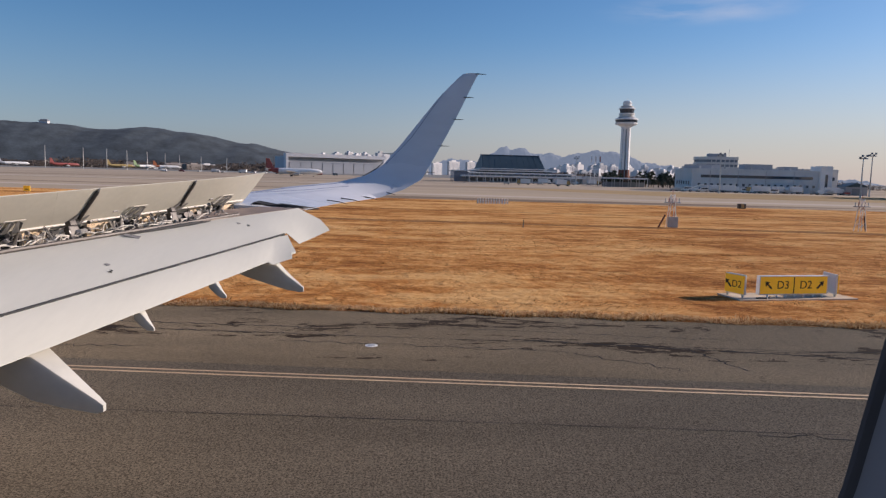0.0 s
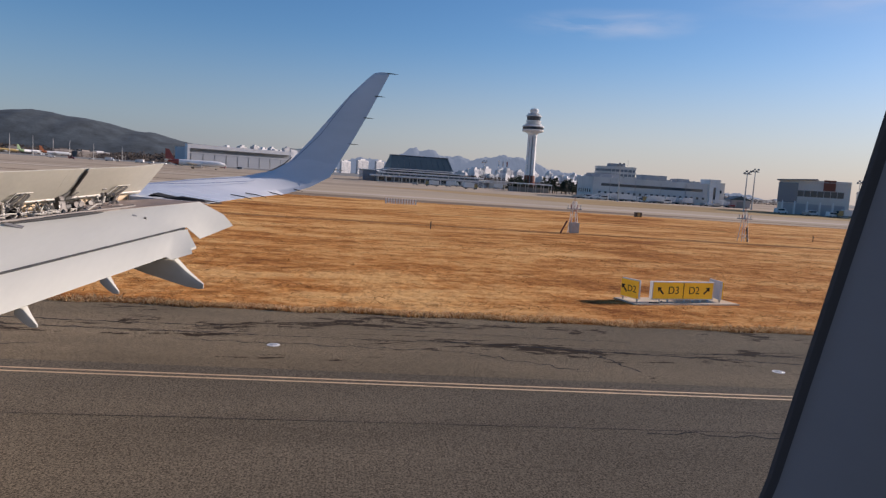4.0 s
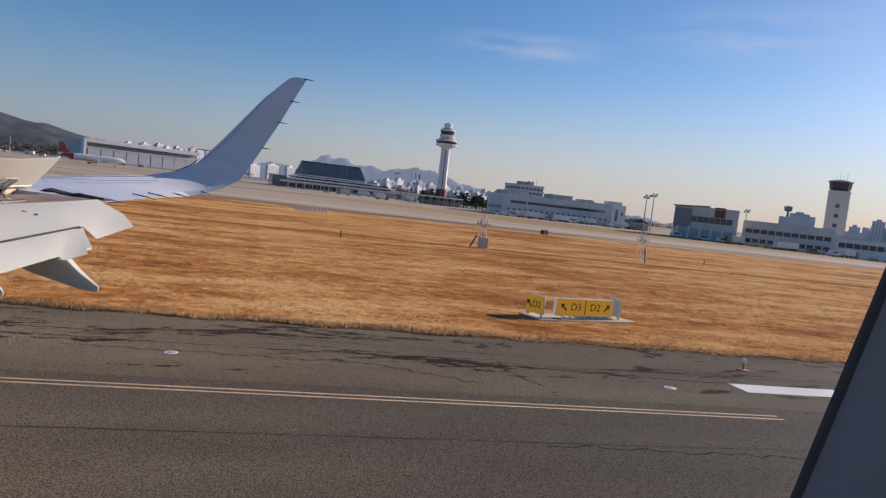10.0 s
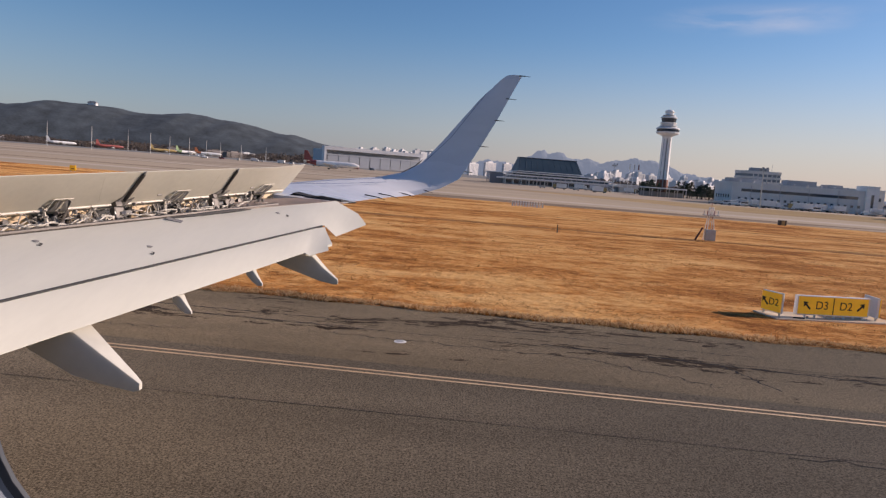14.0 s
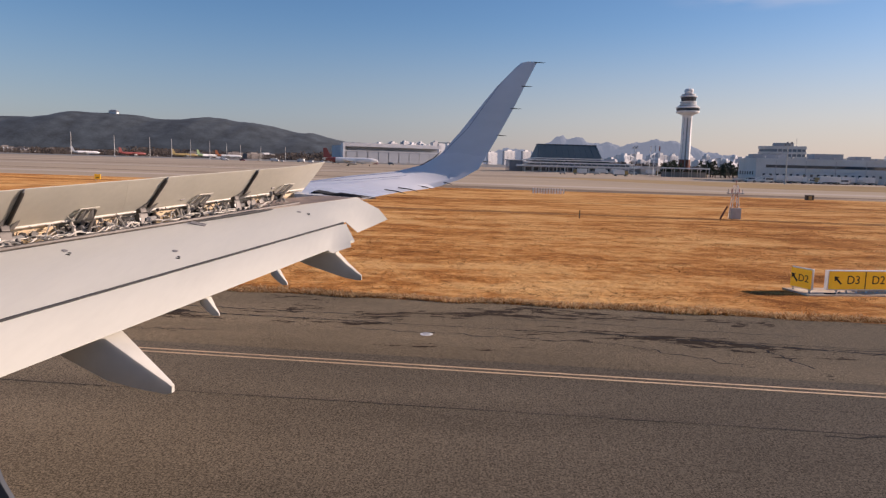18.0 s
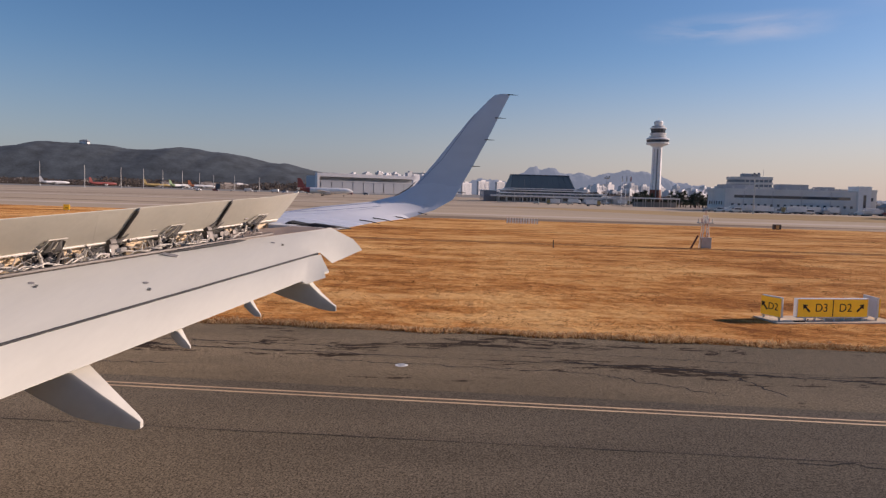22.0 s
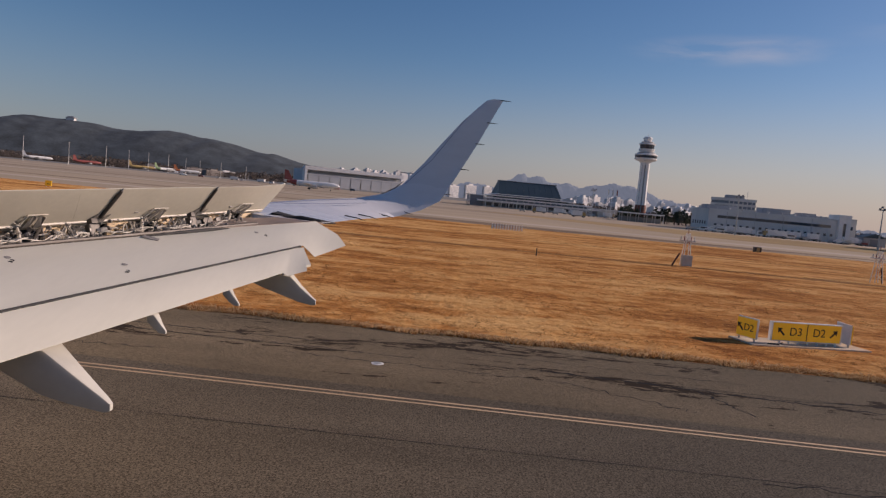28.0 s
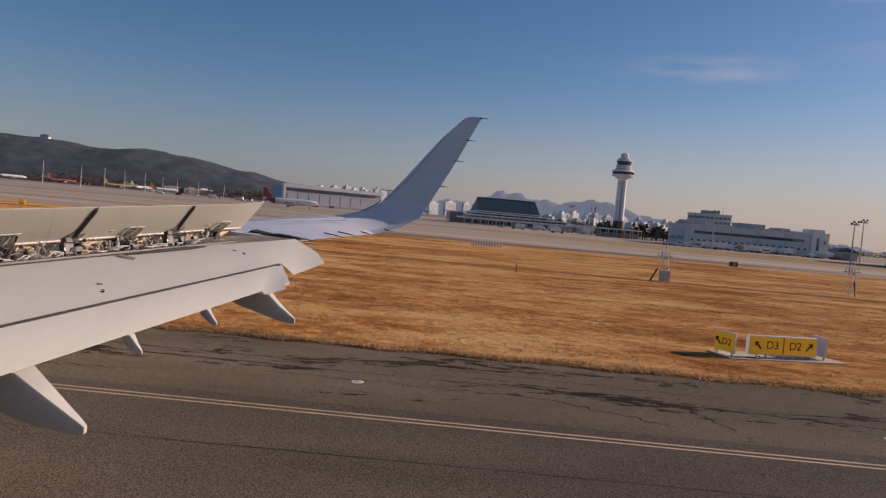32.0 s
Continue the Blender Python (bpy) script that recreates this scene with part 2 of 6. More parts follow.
    edge.inputs["From Min"].default_value, edge.inputs["From Max"].default_value = 0.925, 0.932
    l.new(amount, edge.inputs["Value"])
    mx = n.new("ShaderNodeMix")
    mx.data_type = "RGBA"
    l.new(edge.outputs["Result"], mx.inputs["Factor"])
    l.new(groove.outputs["Result"], mx.inputs["A"])
    mx.inputs["B"].default_value = (*wet, 1)
    l.new(mx.outputs["Result"], b.inputs["Base Color"])
    mr = n.new("ShaderNodeMix")
    l.new(edge.outputs["Result"], mr.inputs["Factor"])
    l.new(rough, mr.inputs["A"])
    mr.inputs["B"].default_value = 0.85
    l.new(mr.outputs["Result"], b.inputs["Roughness"])
    bp = n.new("ShaderNodeBump")
    bp.inputs["Strength"].default_value, bp.inputs["Distance"].default_value = 0.1, 0.015
    l.new(salt.outputs[0], bp.inputs["Height"])
    l.new(bp.outputs["Normal"], b.inputs["Normal"])
    return m


def grass_mat(name):
    """Dry winter turf: straw, rust and brown in long drifts, with fine blades."""
    m = bpy.data.materials.new(name)
    m.use_nodes = True
    n, l = m.node_tree.nodes, m.node_tree.links
    b = n["Principled BSDF"]
    b.inputs["Roughness"].default_value = 0.95
    b.inputs["Specular IOR Level"].default_value = 0.03
    b.inputs["Diffuse Roughness"].default_value = 0.2
    c = n.new("ShaderNodeTexCoord")
    tot = None
    for sx, sy, sc, gain in ((0.5, 1, 0.06, 1.6), (0.5, 1, 0.3, 1.4), (0.7, 1, 1.3, 1.0), (0.8, 1, 6.0, 0.85)):
        mp = n.new("ShaderNodeMapping")
        mp.inputs["Scale"].default_value = (sx, sy, 1)
        l.new(c.outputs["Object"], mp.inputs["Vector"])
        nz = n.new("ShaderNodeTexNoise")
        nz.inputs["Scale"].default_value, nz.inputs["Detail"].default_value, nz.inputs["Roughness"].default_value = sc, 6, 0.68
        l.new(mp.outputs["Vector"], nz.inputs["Vector"])
        k = n.new("ShaderNodeMath")
        k.operation = "MULTIPLY_ADD"
        l.new(nz.outputs["Fac"], k.inputs[0])
        k.inputs[1].default_value = gain
        if tot is None:
            k.inputs[2].default_value = 0
        else:
            l.new(tot, k.inputs[2])
        tot = k.outputs[0]
    r = n.new("ShaderNodeValToRGB")
    e = r.color_ramp.elements
    e[0].position, e[0].color = 0.08, (0.27, 0.098, 0.028, 1)
    e[1].position, e[1].color = 0.97, (0.8, 0.47, 0.19, 1)
    k = e.new(0.38)
    k.color = (0.58, 0.245, 0.068, 1)
    k = e.new(0.6)
    k.color = (0.74, 0.395, 0.142, 1)
    nrm = n.new("ShaderNodeMapRange")
    nrm.inputs["From Min"].default_value, nrm.inputs["From Max"].default_value = 2.02, 2.88
    l.new(tot, nrm.inputs["Value"])
    l.new(nrm.outputs["Result"], r.inputs["Fac"])
    l.new(r.outputs["Color"], b.inputs["Base Color"])
    bp = n.new("ShaderNodeBump")
    bp.inputs["Strength"].default_value, bp.inputs["Distance"].default_value = 0.38, 0.12
    l.new(tot, bp.inputs["Height"])
    hum = n.new("ShaderNodeTexNoise")
    hum.inputs["Scale"].default_value, hum.inputs["Detail"].default_value, hum.inputs["Roughness"].default_value = 1.1, 5, 0.6
    l.new(c.outputs["Object"], hum.inputs["Vector"])
    hb = n.new("ShaderNodeBump")
    hb.inputs["Strength"].default_value, hb.inputs["Distance"].default_value = 0.55, 0.3
    l.new(hum.outputs["Fac"], hb.inputs["Height"])
    l.new(bp.outputs["Normal"], hb.inputs["Normal"])
    l.new(hb.outputs["Normal"], b.inputs["Normal"])
    return m


def glass_mat(name, tint):
    m = bpy.data.materials.new(name)
    m.use_nodes = True
    b = m.node_tree.nodes["Principled BSDF"]
    b.inputs["Base Color"].default_value = (*tint, 1)
    b.inputs["Roughness"].default_value = 0.08
    b.inputs["Specular IOR Level"].default_value = 0.6
    return m


M_RUNWAY = asphalt_mat("runway_asphalt", (0.166, 0.133, 0.093), (0.054, 0.036, 0.022), ((-60, 15.9, -0.06), (16.4, 22.7, 0.078)))
M_TAXI = mat("taxiway_concrete", (0.49, 0.385, 0.275), 0.9, 0, 0.25, 0.05, 1.5, 0.1, (0.25, 1, 1))
M_APRON = mat("apron_asphalt", (0.47, 0.375, 0.275), 0.95, 0, 0.4, 0.02, 0.8, 0.1, (0.25, 1, 1))
for flat in (M_TAXI, M_APRON):
    flat.node_tree.nodes["Principled BSDF"].inputs["Specular IOR Level"].default_value = 0.05
    flat.node_tree.nodes["Principled BSDF"].inputs["Diffuse Roughness"].default_value = 0.0
M_SHOULDER = mat("dark_shoulder", (0.27, 0.2, 0.14), 0.95, 0, 0.4, 0.08, 1.5, 0.1, (0.2, 1, 1))
M_STREAK = mat("pale_worn_streak", (0.58, 0.48, 0.37), 0.95, 0, 0.25, 0.1, 1.5, 0.1, (0.2, 1, 1))
M_PANELLINE = mat("panel_line_shadow", (0.14, 0.18, 0.27), 0.7, 0, 0.2, 2, 20, 0)
M_CARGO = mat("grey_cargo_render", (0.62, 0.62, 0.6), 0.85, 0, 0.18, 0.12, 2.0, 0.05, (1, 1, 0.3))
M_STRAW = mat("pale_straw_verge", (0.44, 0.31, 0.16), 0.95, 0, 0.35, 0.06, 1.2, 0.1, (0.2, 1, 1))
M_GASKET = mat("gasket_rubber", (0.08, 0.09, 0.108), 0.7, 0, 0.2, 6, 60, 0.05)
M_GRASS = grass_mat("dry_turf")
M_BLADE = mat("pale_dry_blades", (0.74, 0.52, 0.29), 0.95, 0, 0.5, 0.3, 3.0, 0)
M_FARLAND = mat("far_land", (0.2, 0.19, 0.17), 0.95, 0, 0.4, 0.004, 0.05, 0)
M_YELLOW = mat("yellow_line_paint", (0.62, 0.42, 0.245), 0.8, 0, 0.3, 1.2, 12, 0.1)
M_WHITE_LINE = mat("white_line_paint", (0.72, 0.69, 0.65), 0.8, 0, 0.2, 0.8, 12, 0.1)
M_SEAM = mat("tar_seam", (0.03, 0.028, 0.027), 0.7, 0, 0.3, 2, 20, 0.1)
M_WING = mat("wing_grey_paint", (0.63, 0.645, 0.68), 0.25, 0, 0.1, 0.8, 6, 0.02, (0.4, 1, 1))
M_FLAP = mat("flap_white_paint", (0.61, 0.59, 0.505), 0.36, 0, 0.07, 0.9, 9, 0.02, (2.6, 0.4, 1))
M_UNDER = mat("fairing_grey_paint", (0.55, 0.53, 0.465), 0.45, 0, 0.14, 1.5, 9, 0.03)
M_SPOILER = mat("spoiler_primer", (0.49, 0.46, 0.38), 0.55, 0, 0.12, 1.2, 14, 0.03)
# brown of the gap filler, with the structure's shadow in its colour
M_COVE = mat("cove_shade_brown", (0.26, 0.2, 0.165), 0.7, 0, 0.3, 3.0, 20, 0.05)
M_CREAM = mat("cream_primer", (0.62, 0.45, 0.26), 0.55, 0, 0.3, 3.0, 20, 0.05)
# near-black: shade put into the bay's colour; the winglet seal shares it
M_DARK = mat("shade_and_seal_black", (0.025, 0.022, 0.02), 0.7, 0, 0.4, 4.0, 25, 0.1)
M_GUSSET = mat("dull_steel", (0.2, 0.19, 0.175), 0.6, 0.15, 0.4, 8, 50, 0.05)
M_STEEL = mat("worn_steel", (0.28, 0.265, 0.25), 0.6, 0.25, 0.35, 8, 50, 0.05)
M_PIPE = mat("pale_pipe", (0.58, 0.53, 0.45), 0.4, 0.0, 0.25, 8, 50, 0.03)
M_ROD = mat("actuator_dark", (0.085, 0.073, 0.062), 0.5, 0.3, 0.4, 6, 40, 0.05)
M_WICK_GAP = mat("wick_and_gap_black", (0.02, 0.02, 0.02), 0.75, 0, 0.3, 6, 40, 0.05)
M_CABIN = mat("cabin_plastic", (0.3, 0.345, 0.42), 0.55, 0, 0.1, 3, 60, 0.05)
M_WALL = mat("white_render", (0.66, 0.63, 0.58), 0.85, 0, 0.16, 0.12, 2.0, 0.05, (1, 1, 0.3), island=0.06)
M_WALL2 = mat("grey_render", (0.40, 0.40, 0.41), 0.85, 0, 0.18, 0.12, 2.0, 0.05, (1, 1, 0.3), island=0.08)
M_ROOF = mat("grey_roofing", (0.24, 0.25, 0.26), 0.8, 0, 0.2, 0.1, 2.0, 0.05)
M_TEAL = mat("dark_green_roof", (0.035, 0.066, 0.085), 0.5, 0.1, 0.25, 0.1, 2.0, 0.05)
M_GLASS = glass_mat("dark_glazing", (0.035, 0.05, 0.065))
M_BLUEGLASS = glass_mat("blue_grey_glazing", (0.13, 0.17, 0.22))
M_BRICK = mat("red_brown_clad", (0.2, 0.07, 0.045), 0.8, 0, 0.3, 0.2, 3, 0.05)
M_RED = mat("red_paint", (0.28, 0.065, 0.055), 0.5, 0, 0.2, 1, 8, 0.02)
M_ORANGE = mat("orange_paint", (0.46, 0.15, 0.06), 0.5, 0, 0.25, 1, 8, 0.02)
# faint emission added to the yellow, lifting the shaded sign face
M_SIGN = mat("sign_yellow_glow", (0.85, 0.5, 0.025), 0.5, 0, 0.1, 2, 15, 0.01, emit=((0.8, 0.42, 0.02), 0.16))
M_BLACK = mat("black_paint", (0.02, 0.02, 0.02), 0.5, 0, 0.2, 2, 15, 0.01)
M_WHITE = mat("white_paint", (0.76, 0.75, 0.73), 0.5, 0, 0.12, 0.6, 8, 0.02, island=0.05)
M_GREENP = mat("green_paint", (0.2, 0.3, 0.14), 0.5, 0, 0.2, 1, 8, 0.02)
M_YELP = mat("yellow_paint", (0.42, 0.3, 0.12), 0.5, 0, 0.2, 1, 8, 0.02)
M_POLE = mat("galvanised_pole", (0.5, 0.49, 0.47), 0.5, 0.5, 0.2, 2, 15, 0.02)
# far block colour is paled: distance haze is put into it
M_CITY = mat("haze_pale_render", (0.66, 0.64, 0.63), 0.9, 0, 0.2, 0.02, 0.2, 0, island=0.22)
M_SHANTY = mat("dull_low_blocks", (0.24, 0.21, 0.19), 0.9, 0, 0.3, 0.02, 0.2, 0, island=0.5)
M_SOIL = mat("bare_furrow", (0.4, 0.19, 0.07), 0.95, 0, 0.5, 0.4, 4, 0.1, (0.2, 1, 1))
# window bands lightened to grey, with distance haze in the colour
M_CITYWIN = mat("far_haze_grey", (0.42, 0.44, 0.47), 0.7, 0, 0.2, 0.05, 0.3, 0)
# hill colour shifted towards blue, distance haze put into it
M_HILL = mat("haze_blue_hill", (0.06, 0.077, 0.088), 1.0, 0, 0.62, 0.022, 0.16, 0)
# blue emission stands in for the haze over the mountains
M_MOUNT = mat("haze_glow_mountain", (0.03, 0.036, 0.045), 1.0, 0, 0.35, 0.006, 0.03, 0, emit=((0.29, 0.36, 0.47), 0.55))
M_TRUNK = mat("bark", (0.09, 0.065, 0.045), 0.9, 0, 0.4, 3, 20, 0.2)
M_LEAF = mat("dark_conifer", (0.035, 0.05, 0.03), 0.9, 0, 0.5, 0.8, 6, 0)
M_TYRE = mat("tyre_rubber", (0.025, 0.025, 0.025), 0.8, 0, 0.3, 6, 30, 0.05)


# ---- mesh helpers ----
def mesh_of(bm, name, material, smooth=False):
    me = bpy.data.meshes.new(name)
    bmesh.ops.recalc_face_normals(bm, faces=bm.faces)
    bm.to_mesh(me)
    bm.free()
    me.materials.append(material)
    if smooth:
        for p in me.polygons:
            p.use_smooth = True
        me.set_sharp_from_angle(angle=radians(38))
    return me


def part(name, bm, material, parent=None, label="", smooth=False):
    ob = new(name, mesh_of(bm, name, material, smooth) if isinstance(bm, bmesh.types.BMesh) else bm)
    if parent is not None:
        ob.parent = parent
    if label:
        ob["label"] = label
    return ob


def thing(name, m, label, category, group="", kind=""):
    ob = new(name)
    ob.empty_display_size = 0.2
    ob.matrix_basis = m
    return tagged(ob, label, category, group, kind)


def box(bm, x0, y0, z0, x1, y1, z1, bevel=0.0, m=None):
    vs = [bm.verts.new((x, y, z)) for z in (z0, z1) for y in (y0, y1) for x in (x0, x1)]
    fs = [bm.faces.new([vs[i] for i in q]) for q in ((0, 2, 3, 1), (4, 5, 7, 6), (0, 1, 5, 4), (2, 6, 7, 3), (0, 4, 6, 2), (1, 3, 7, 5))]
    if bevel:
        es = list({e for f in fs for e in f.edges})
        r = bmesh.ops.bevel(bm, geom=es, offset=bevel, segments=2, affect="EDGES", profile=0.7)
        vs = list({v for f in r["faces"] for v in f.verts} | {v for v in vs if v.is_valid})
    if m is not None:
        bmesh.ops.transform(bm, matrix=m, verts=[v for v in vs if v.is_valid])
    return bm


def boxed(*a, **k):
    return box(bmesh.new(), *a, **k)


def loft(bm, rings, caps=True):
    rows = [[bm.verts.new(p) for p in r] for r in rings]
    n = len(rows[0])
    for a, b in zip(rows, rows[1:]):
        for i in range(n):
            bm.faces.new((a[i], a[(i + 1) % n], b[(i + 1) % n], b[i]))
    if caps:
        bm.faces.new(rows[0][::-1])
        bm.faces.new(rows[-1])
    return bm


def tube(bm, pts, r, sides=8):
    """A round bar or pipe through points; r is a radius or one radius a point."""
    pts = [Vector(p) for p in pts]
    rs = r if isinstance(r, (list, tuple)) else [r] * len(pts)
    rings = []
    for i, p in enumerate(pts):
        d = (pts[min(i + 1, len(pts) - 1)] - pts[max(i - 1, 0)]).normalized()
        a = d.orthogonal().normalized() if abs(d.z) > 0.9 else d.cross(Vector((0, 0, 1))).normalized()
        b = d.cross(a)
        rings.append([p + rs[i] * (math.cos(t) * a + math.sin(t) * b) for t in (2 * math.pi * k / sides for k in range(sides))])
    return loft(bm, rings)


def turned(bm, profile, sides=24, centre=(0, 0)):
    """A body turned about the upright axis; profile is (radius, height) pairs."""
    return loft(bm, [[(centre[0] + r * math.cos(2 * math.pi * k / sides), centre[1] + r * math.sin(2 * math.pi * k / sides), z) for k in range(sides)] for r, z in profile])


def text_mesh(body, size, depth):
    cu = bpy.data.curves.new("lettering", "FONT")
    cu.body, cu.size, cu.extrude, cu.align_x, cu.align_y = body, size, depth, "CENTER", "CENTER"
    ob = bpy.data.objects.new("lettering", cu)
    scene.collection.objects.link(ob)
    me = bpy.data.meshes.new_from_object(ob.evaluated_get(bpy.context.evaluated_depsgraph_get()))
    bpy.data.objects.remove(ob)
    return me


# ---- ground ----
SKEW = -0.065


def skew(u):
    """How far the airfield's bands run askew: a little at the runway, more at the far taxiway."""
    return SKEW - 0.055 * min(max(u - 23.0, 0.0), 130.0) / 130.0


def gz(x, y):
    """Height of the airfield: level runway, a gentle fall, then a slow rise, sloped to fit the camera's view."""
    u = y - SKEW * x
    return -0.006 * (min(max(u, 20.0), 150.0) - 20.0) + 0.0045 * (min(max(u, 150.0), 800.0) - 150.0)


def strip(name, u0, u1, x0, x1, lift, material, label, category, kind="structure", nx=24, nu=6, parent=None, wobble=0.0, taper=0.0):
    """A band of ground between two lines along the runway; taper: length over which it widens from a point."""
    bm = bmesh.new()
    us = sorted({u0 + (u1 - u0) * k / nu for k in range(nu + 1)} | {b for b in (20.0, 150.0, 800.0) if u0 < b < u1})
    grid = []
    for k in range(nx + 1):
        x = x0 + (x1 - x0) * k / nx
        col = []
        for i, u in enumerate(us):
            w = wobble * noise.noise((x * 0.35, u * 3, 1.7)) if i in (0, len(us) - 1) else 0
            if taper:
                u = u1 - (u1 - u) * min(1.0, 0.02 + (x - x0) / taper)
            y = u + w + skew(u) * x
            col.append(bm.verts.new((x, y, gz(x, y) + lift)))
        grid.append(col)
    for a, b in zip(grid, grid[1:]):
        for i in range(len(us) - 1):
            bm.faces.new((a[i], b[i], b[i + 1], a[i + 1]))
    ob = part(name, bm, material, parent)
    return tagged(ob, label, category, kind=kind) if parent is None else ob


strip("ground", -600, 4800, -4900, 4900, -0.08, M_FARLAND, "grey brown open land reaching to the horizon", "ground", nx=40, nu=30)
runway = strip("runway", -70, 22.9, -400, 400, 0.0, M_RUNWAY, "worn grey-brown grooved asphalt runway with dark wet stains", "runway", nx=200, nu=40)
turf = strip("turf", 22.9, 150, -700, 700, -0.004, M_GRASS, "dry orange-brown winter grass between runway and taxiway", "grass", nx=260, nu=60, wobble=0.35)
strip("taxiway", 150, 232, -1500, 1500, 0.0, M_TAXI, "pale worn concrete taxiway beyond the grass", "taxiway", nx=30)
strip("turf_strip", 214, 284, 10, 900, 0.02, M_STRAW, "strip of pale dry grass between taxiway and apron", "grass", nx=120, nu=8, wobble=1.5, taper=70)
strip("apron", 262, 640, -1500, 1500, 0.004, M_APRON, "grey asphalt apron in front of the airport buildings", "apron", nx=30, nu=12)
strip("service_road", 232, 262, -1500, 1500, 0.0, M_TAXI, "pale concrete apron of the far parking stands", "apron", nx=20)
strip("shoulder", 205, 211, -1500, -20, 0.012, M_SHOULDER, "dark asphalt shoulder along the taxiway", "shoulder", nx=60, nu=2, wobble=1.0)
strip("shoulder", 151, 164, -20, 1200, 0.012, M_SHOULDER, "dark asphalt shoulder along the taxiway", "shoulder", nx=60, nu=2, wobble=1.0)
strip("worn_streak", 176, 186, -1200, 1200, 0.012, M_STREAK, "pale worn wheel track on the taxiway", "taxiway wear", nx=90, nu=2, wobble=2.5)
strip("worn_streak", 280, 292, -1200, -20, 0.016, M_STREAK, "pale worn track on the apron", "apron wear", nx=90, nu=2, wobble=3.0)
strip("shoulder", 330, 338, -1200, -20, 0.016, M_SHOULDER, "dark joint band across the apron", "apron wear", nx=90, nu=2, wobble=2.0)


# ---- the aircraft wing ----
rng = random.Random(7)
aircraft = thing("airliner", pose(0, 0, 0), "pale grey airliner with raised wing spoilers and lowered flaps", "airliner")


def foil(le, te, thick, up, n=9, camber=0.0, blunt=0.15):
    """A closed wing section between two edges."""
    le, te, up = Vector(le), Vector(te), Vector(up).normalized()
    top, low = [], []
    for k in range(n + 1):
        s = k / n
        t = thick * (1.35 * math.sqrt(s + 0.002) * (1 - s) + blunt * 0.12 * s)
        c = camber * 4 * s * (1 - s)
        p = le.lerp(te, s)
        top.append(p + up * (t * 0.62 + c))
        low.append(p - up * (t * 0.38 - c))
    return top + low[::-1]


def slab(front, back, thick, bulge, n=6, nose=0.5):
    """A flap section: rounded nose in front, arched top, thin rear edge."""
    f, b = Vector(front), Vector(back)
    top = [f.lerp(b, k / n) + Vector((0, 0, bulge * 4 * (k / n) * (1 - k / n))) for k in range(n + 1)]
    low = [f.lerp(b, k / n) + Vector((0, 0, bulge * 2 * (k / n) * (1 - k / n) - thick * (1 - 0.95 * (k / n)))) for k in range(n + 1)]
    mid = [f + Vector((-0.05 * nose, 0, -thick * 0.5))]
    return top + low[::-1] + mid


HL, HR = Vector((-5.357, 8.287, 3.731)), Vector((-3.39, 12.61, 4.044))     # spoiler hinge line
PL, PR = Vector((-5.02, 7.80, 4.204)), Vector((-2.96, 12.72, 4.517))       # raised spoiler edge
FL, FR = Vector((-4.80, 7.413, 3.578)), Vector((-3.06, 11.38, 3.84))       # front edge of the flap
SL, SR = Vector((-3.982, 6.146, 3.184)), Vector((-2.229, 11.089, 3.605))     # slot between the flap's two panels
TL, TR = Vector((-3.67, 5.594, 2.848)), Vector((-2.187, 9.97, 3.312))      # trailing edge


def hinge(s):
    return HL + (HR - HL) * s


def lip(s):
    return PL + (PR - PL) * s


def nose(s):
    return FL + (FR - FL) * s


def slot(s):
    return SL + (SR - SL) * s


def tail(s):
    return TL + (TR - TL) * s


# wing box ahead of the spoilers, hidden but for its top
bm = bmesh.new()
rings = []
for s in (-0.9, -0.4, 0.1, 0.6, 1.0):
    h = hinge(s)
    c = 2.6 - 0.9 * s
    rings.append(foil(h + Vector((-c, 0.1, -0.16)), h + Vector((-0.02, 0, -0.1)), 0.22, (0, 0, 1), camber=0.0))
part("wing_box", loft(bm, rings), M_WING, aircraft, smooth=True)

# outer wing, bent up into the winglet
bm = bmesh.new()
stations = [
    ((-4.75, 12.35, 3.92), (-2.2, 12.35, 3.905), (0, 0, 1), 0.2),
    ((-4.35, 12.9, 4.02), (-2.06, 12.9, 3.925), (0, 0, 1), 0.19),
    ((-3.66, 14.0, 4.13), (-1.77, 14.2, 3.966), (0, -0.05, 1), 0.17),
    ((-2.9, 14.8, 4.26), (-1.4, 15.0, 4.0), (0, -0.12, 1), 0.14),
    ((-1.97, 15.6, 4.375), (-1.126, 15.6, 4.031), (0.1, -0.3, 1), 0.1),
    ((-1.42, 15.92, 4.53), (-0.573, 15.9, 4.22), (0.1, -0.7, 0.9), 0.085),
    ((-1.055, 16.07, 4.765), (-0.16, 16.05, 4.465), (0, -1, 0.5), 0.075),
    ((-0.605, 16.22, 5.312), (0.10, 16.2, 4.925), (0, -1, 0.2), 0.07),
    ((-0.195, 16.27, 5.85), (0.37, 16.25, 5.43), (0, -1, 0.12), 0.062),
    ((0.20, 16.32, 6.355), (0.62, 16.3, 5.913), (0, -1, 0.1), 0.055),
    ((0.63, 16.37, 6.81), (0.98, 16.35, 6.68), (0, -1, 0.1), 0.04),
    ((0.75, 16.38, 6.91), (1.075, 16.37, 6.87), (0, -1, 0.1), 0.03),
    ((0.89, 16.38, 6.94), (1.11, 16.37, 6.936), (0, -1, 0.1), 0.015),
]
part("outer_wing", loft(bm, [foil(a, b, t, u) for a, b, u, t in stations]), M_WING, aircraft, "pale grey outer wing bent up into a tall winglet", smooth=True)
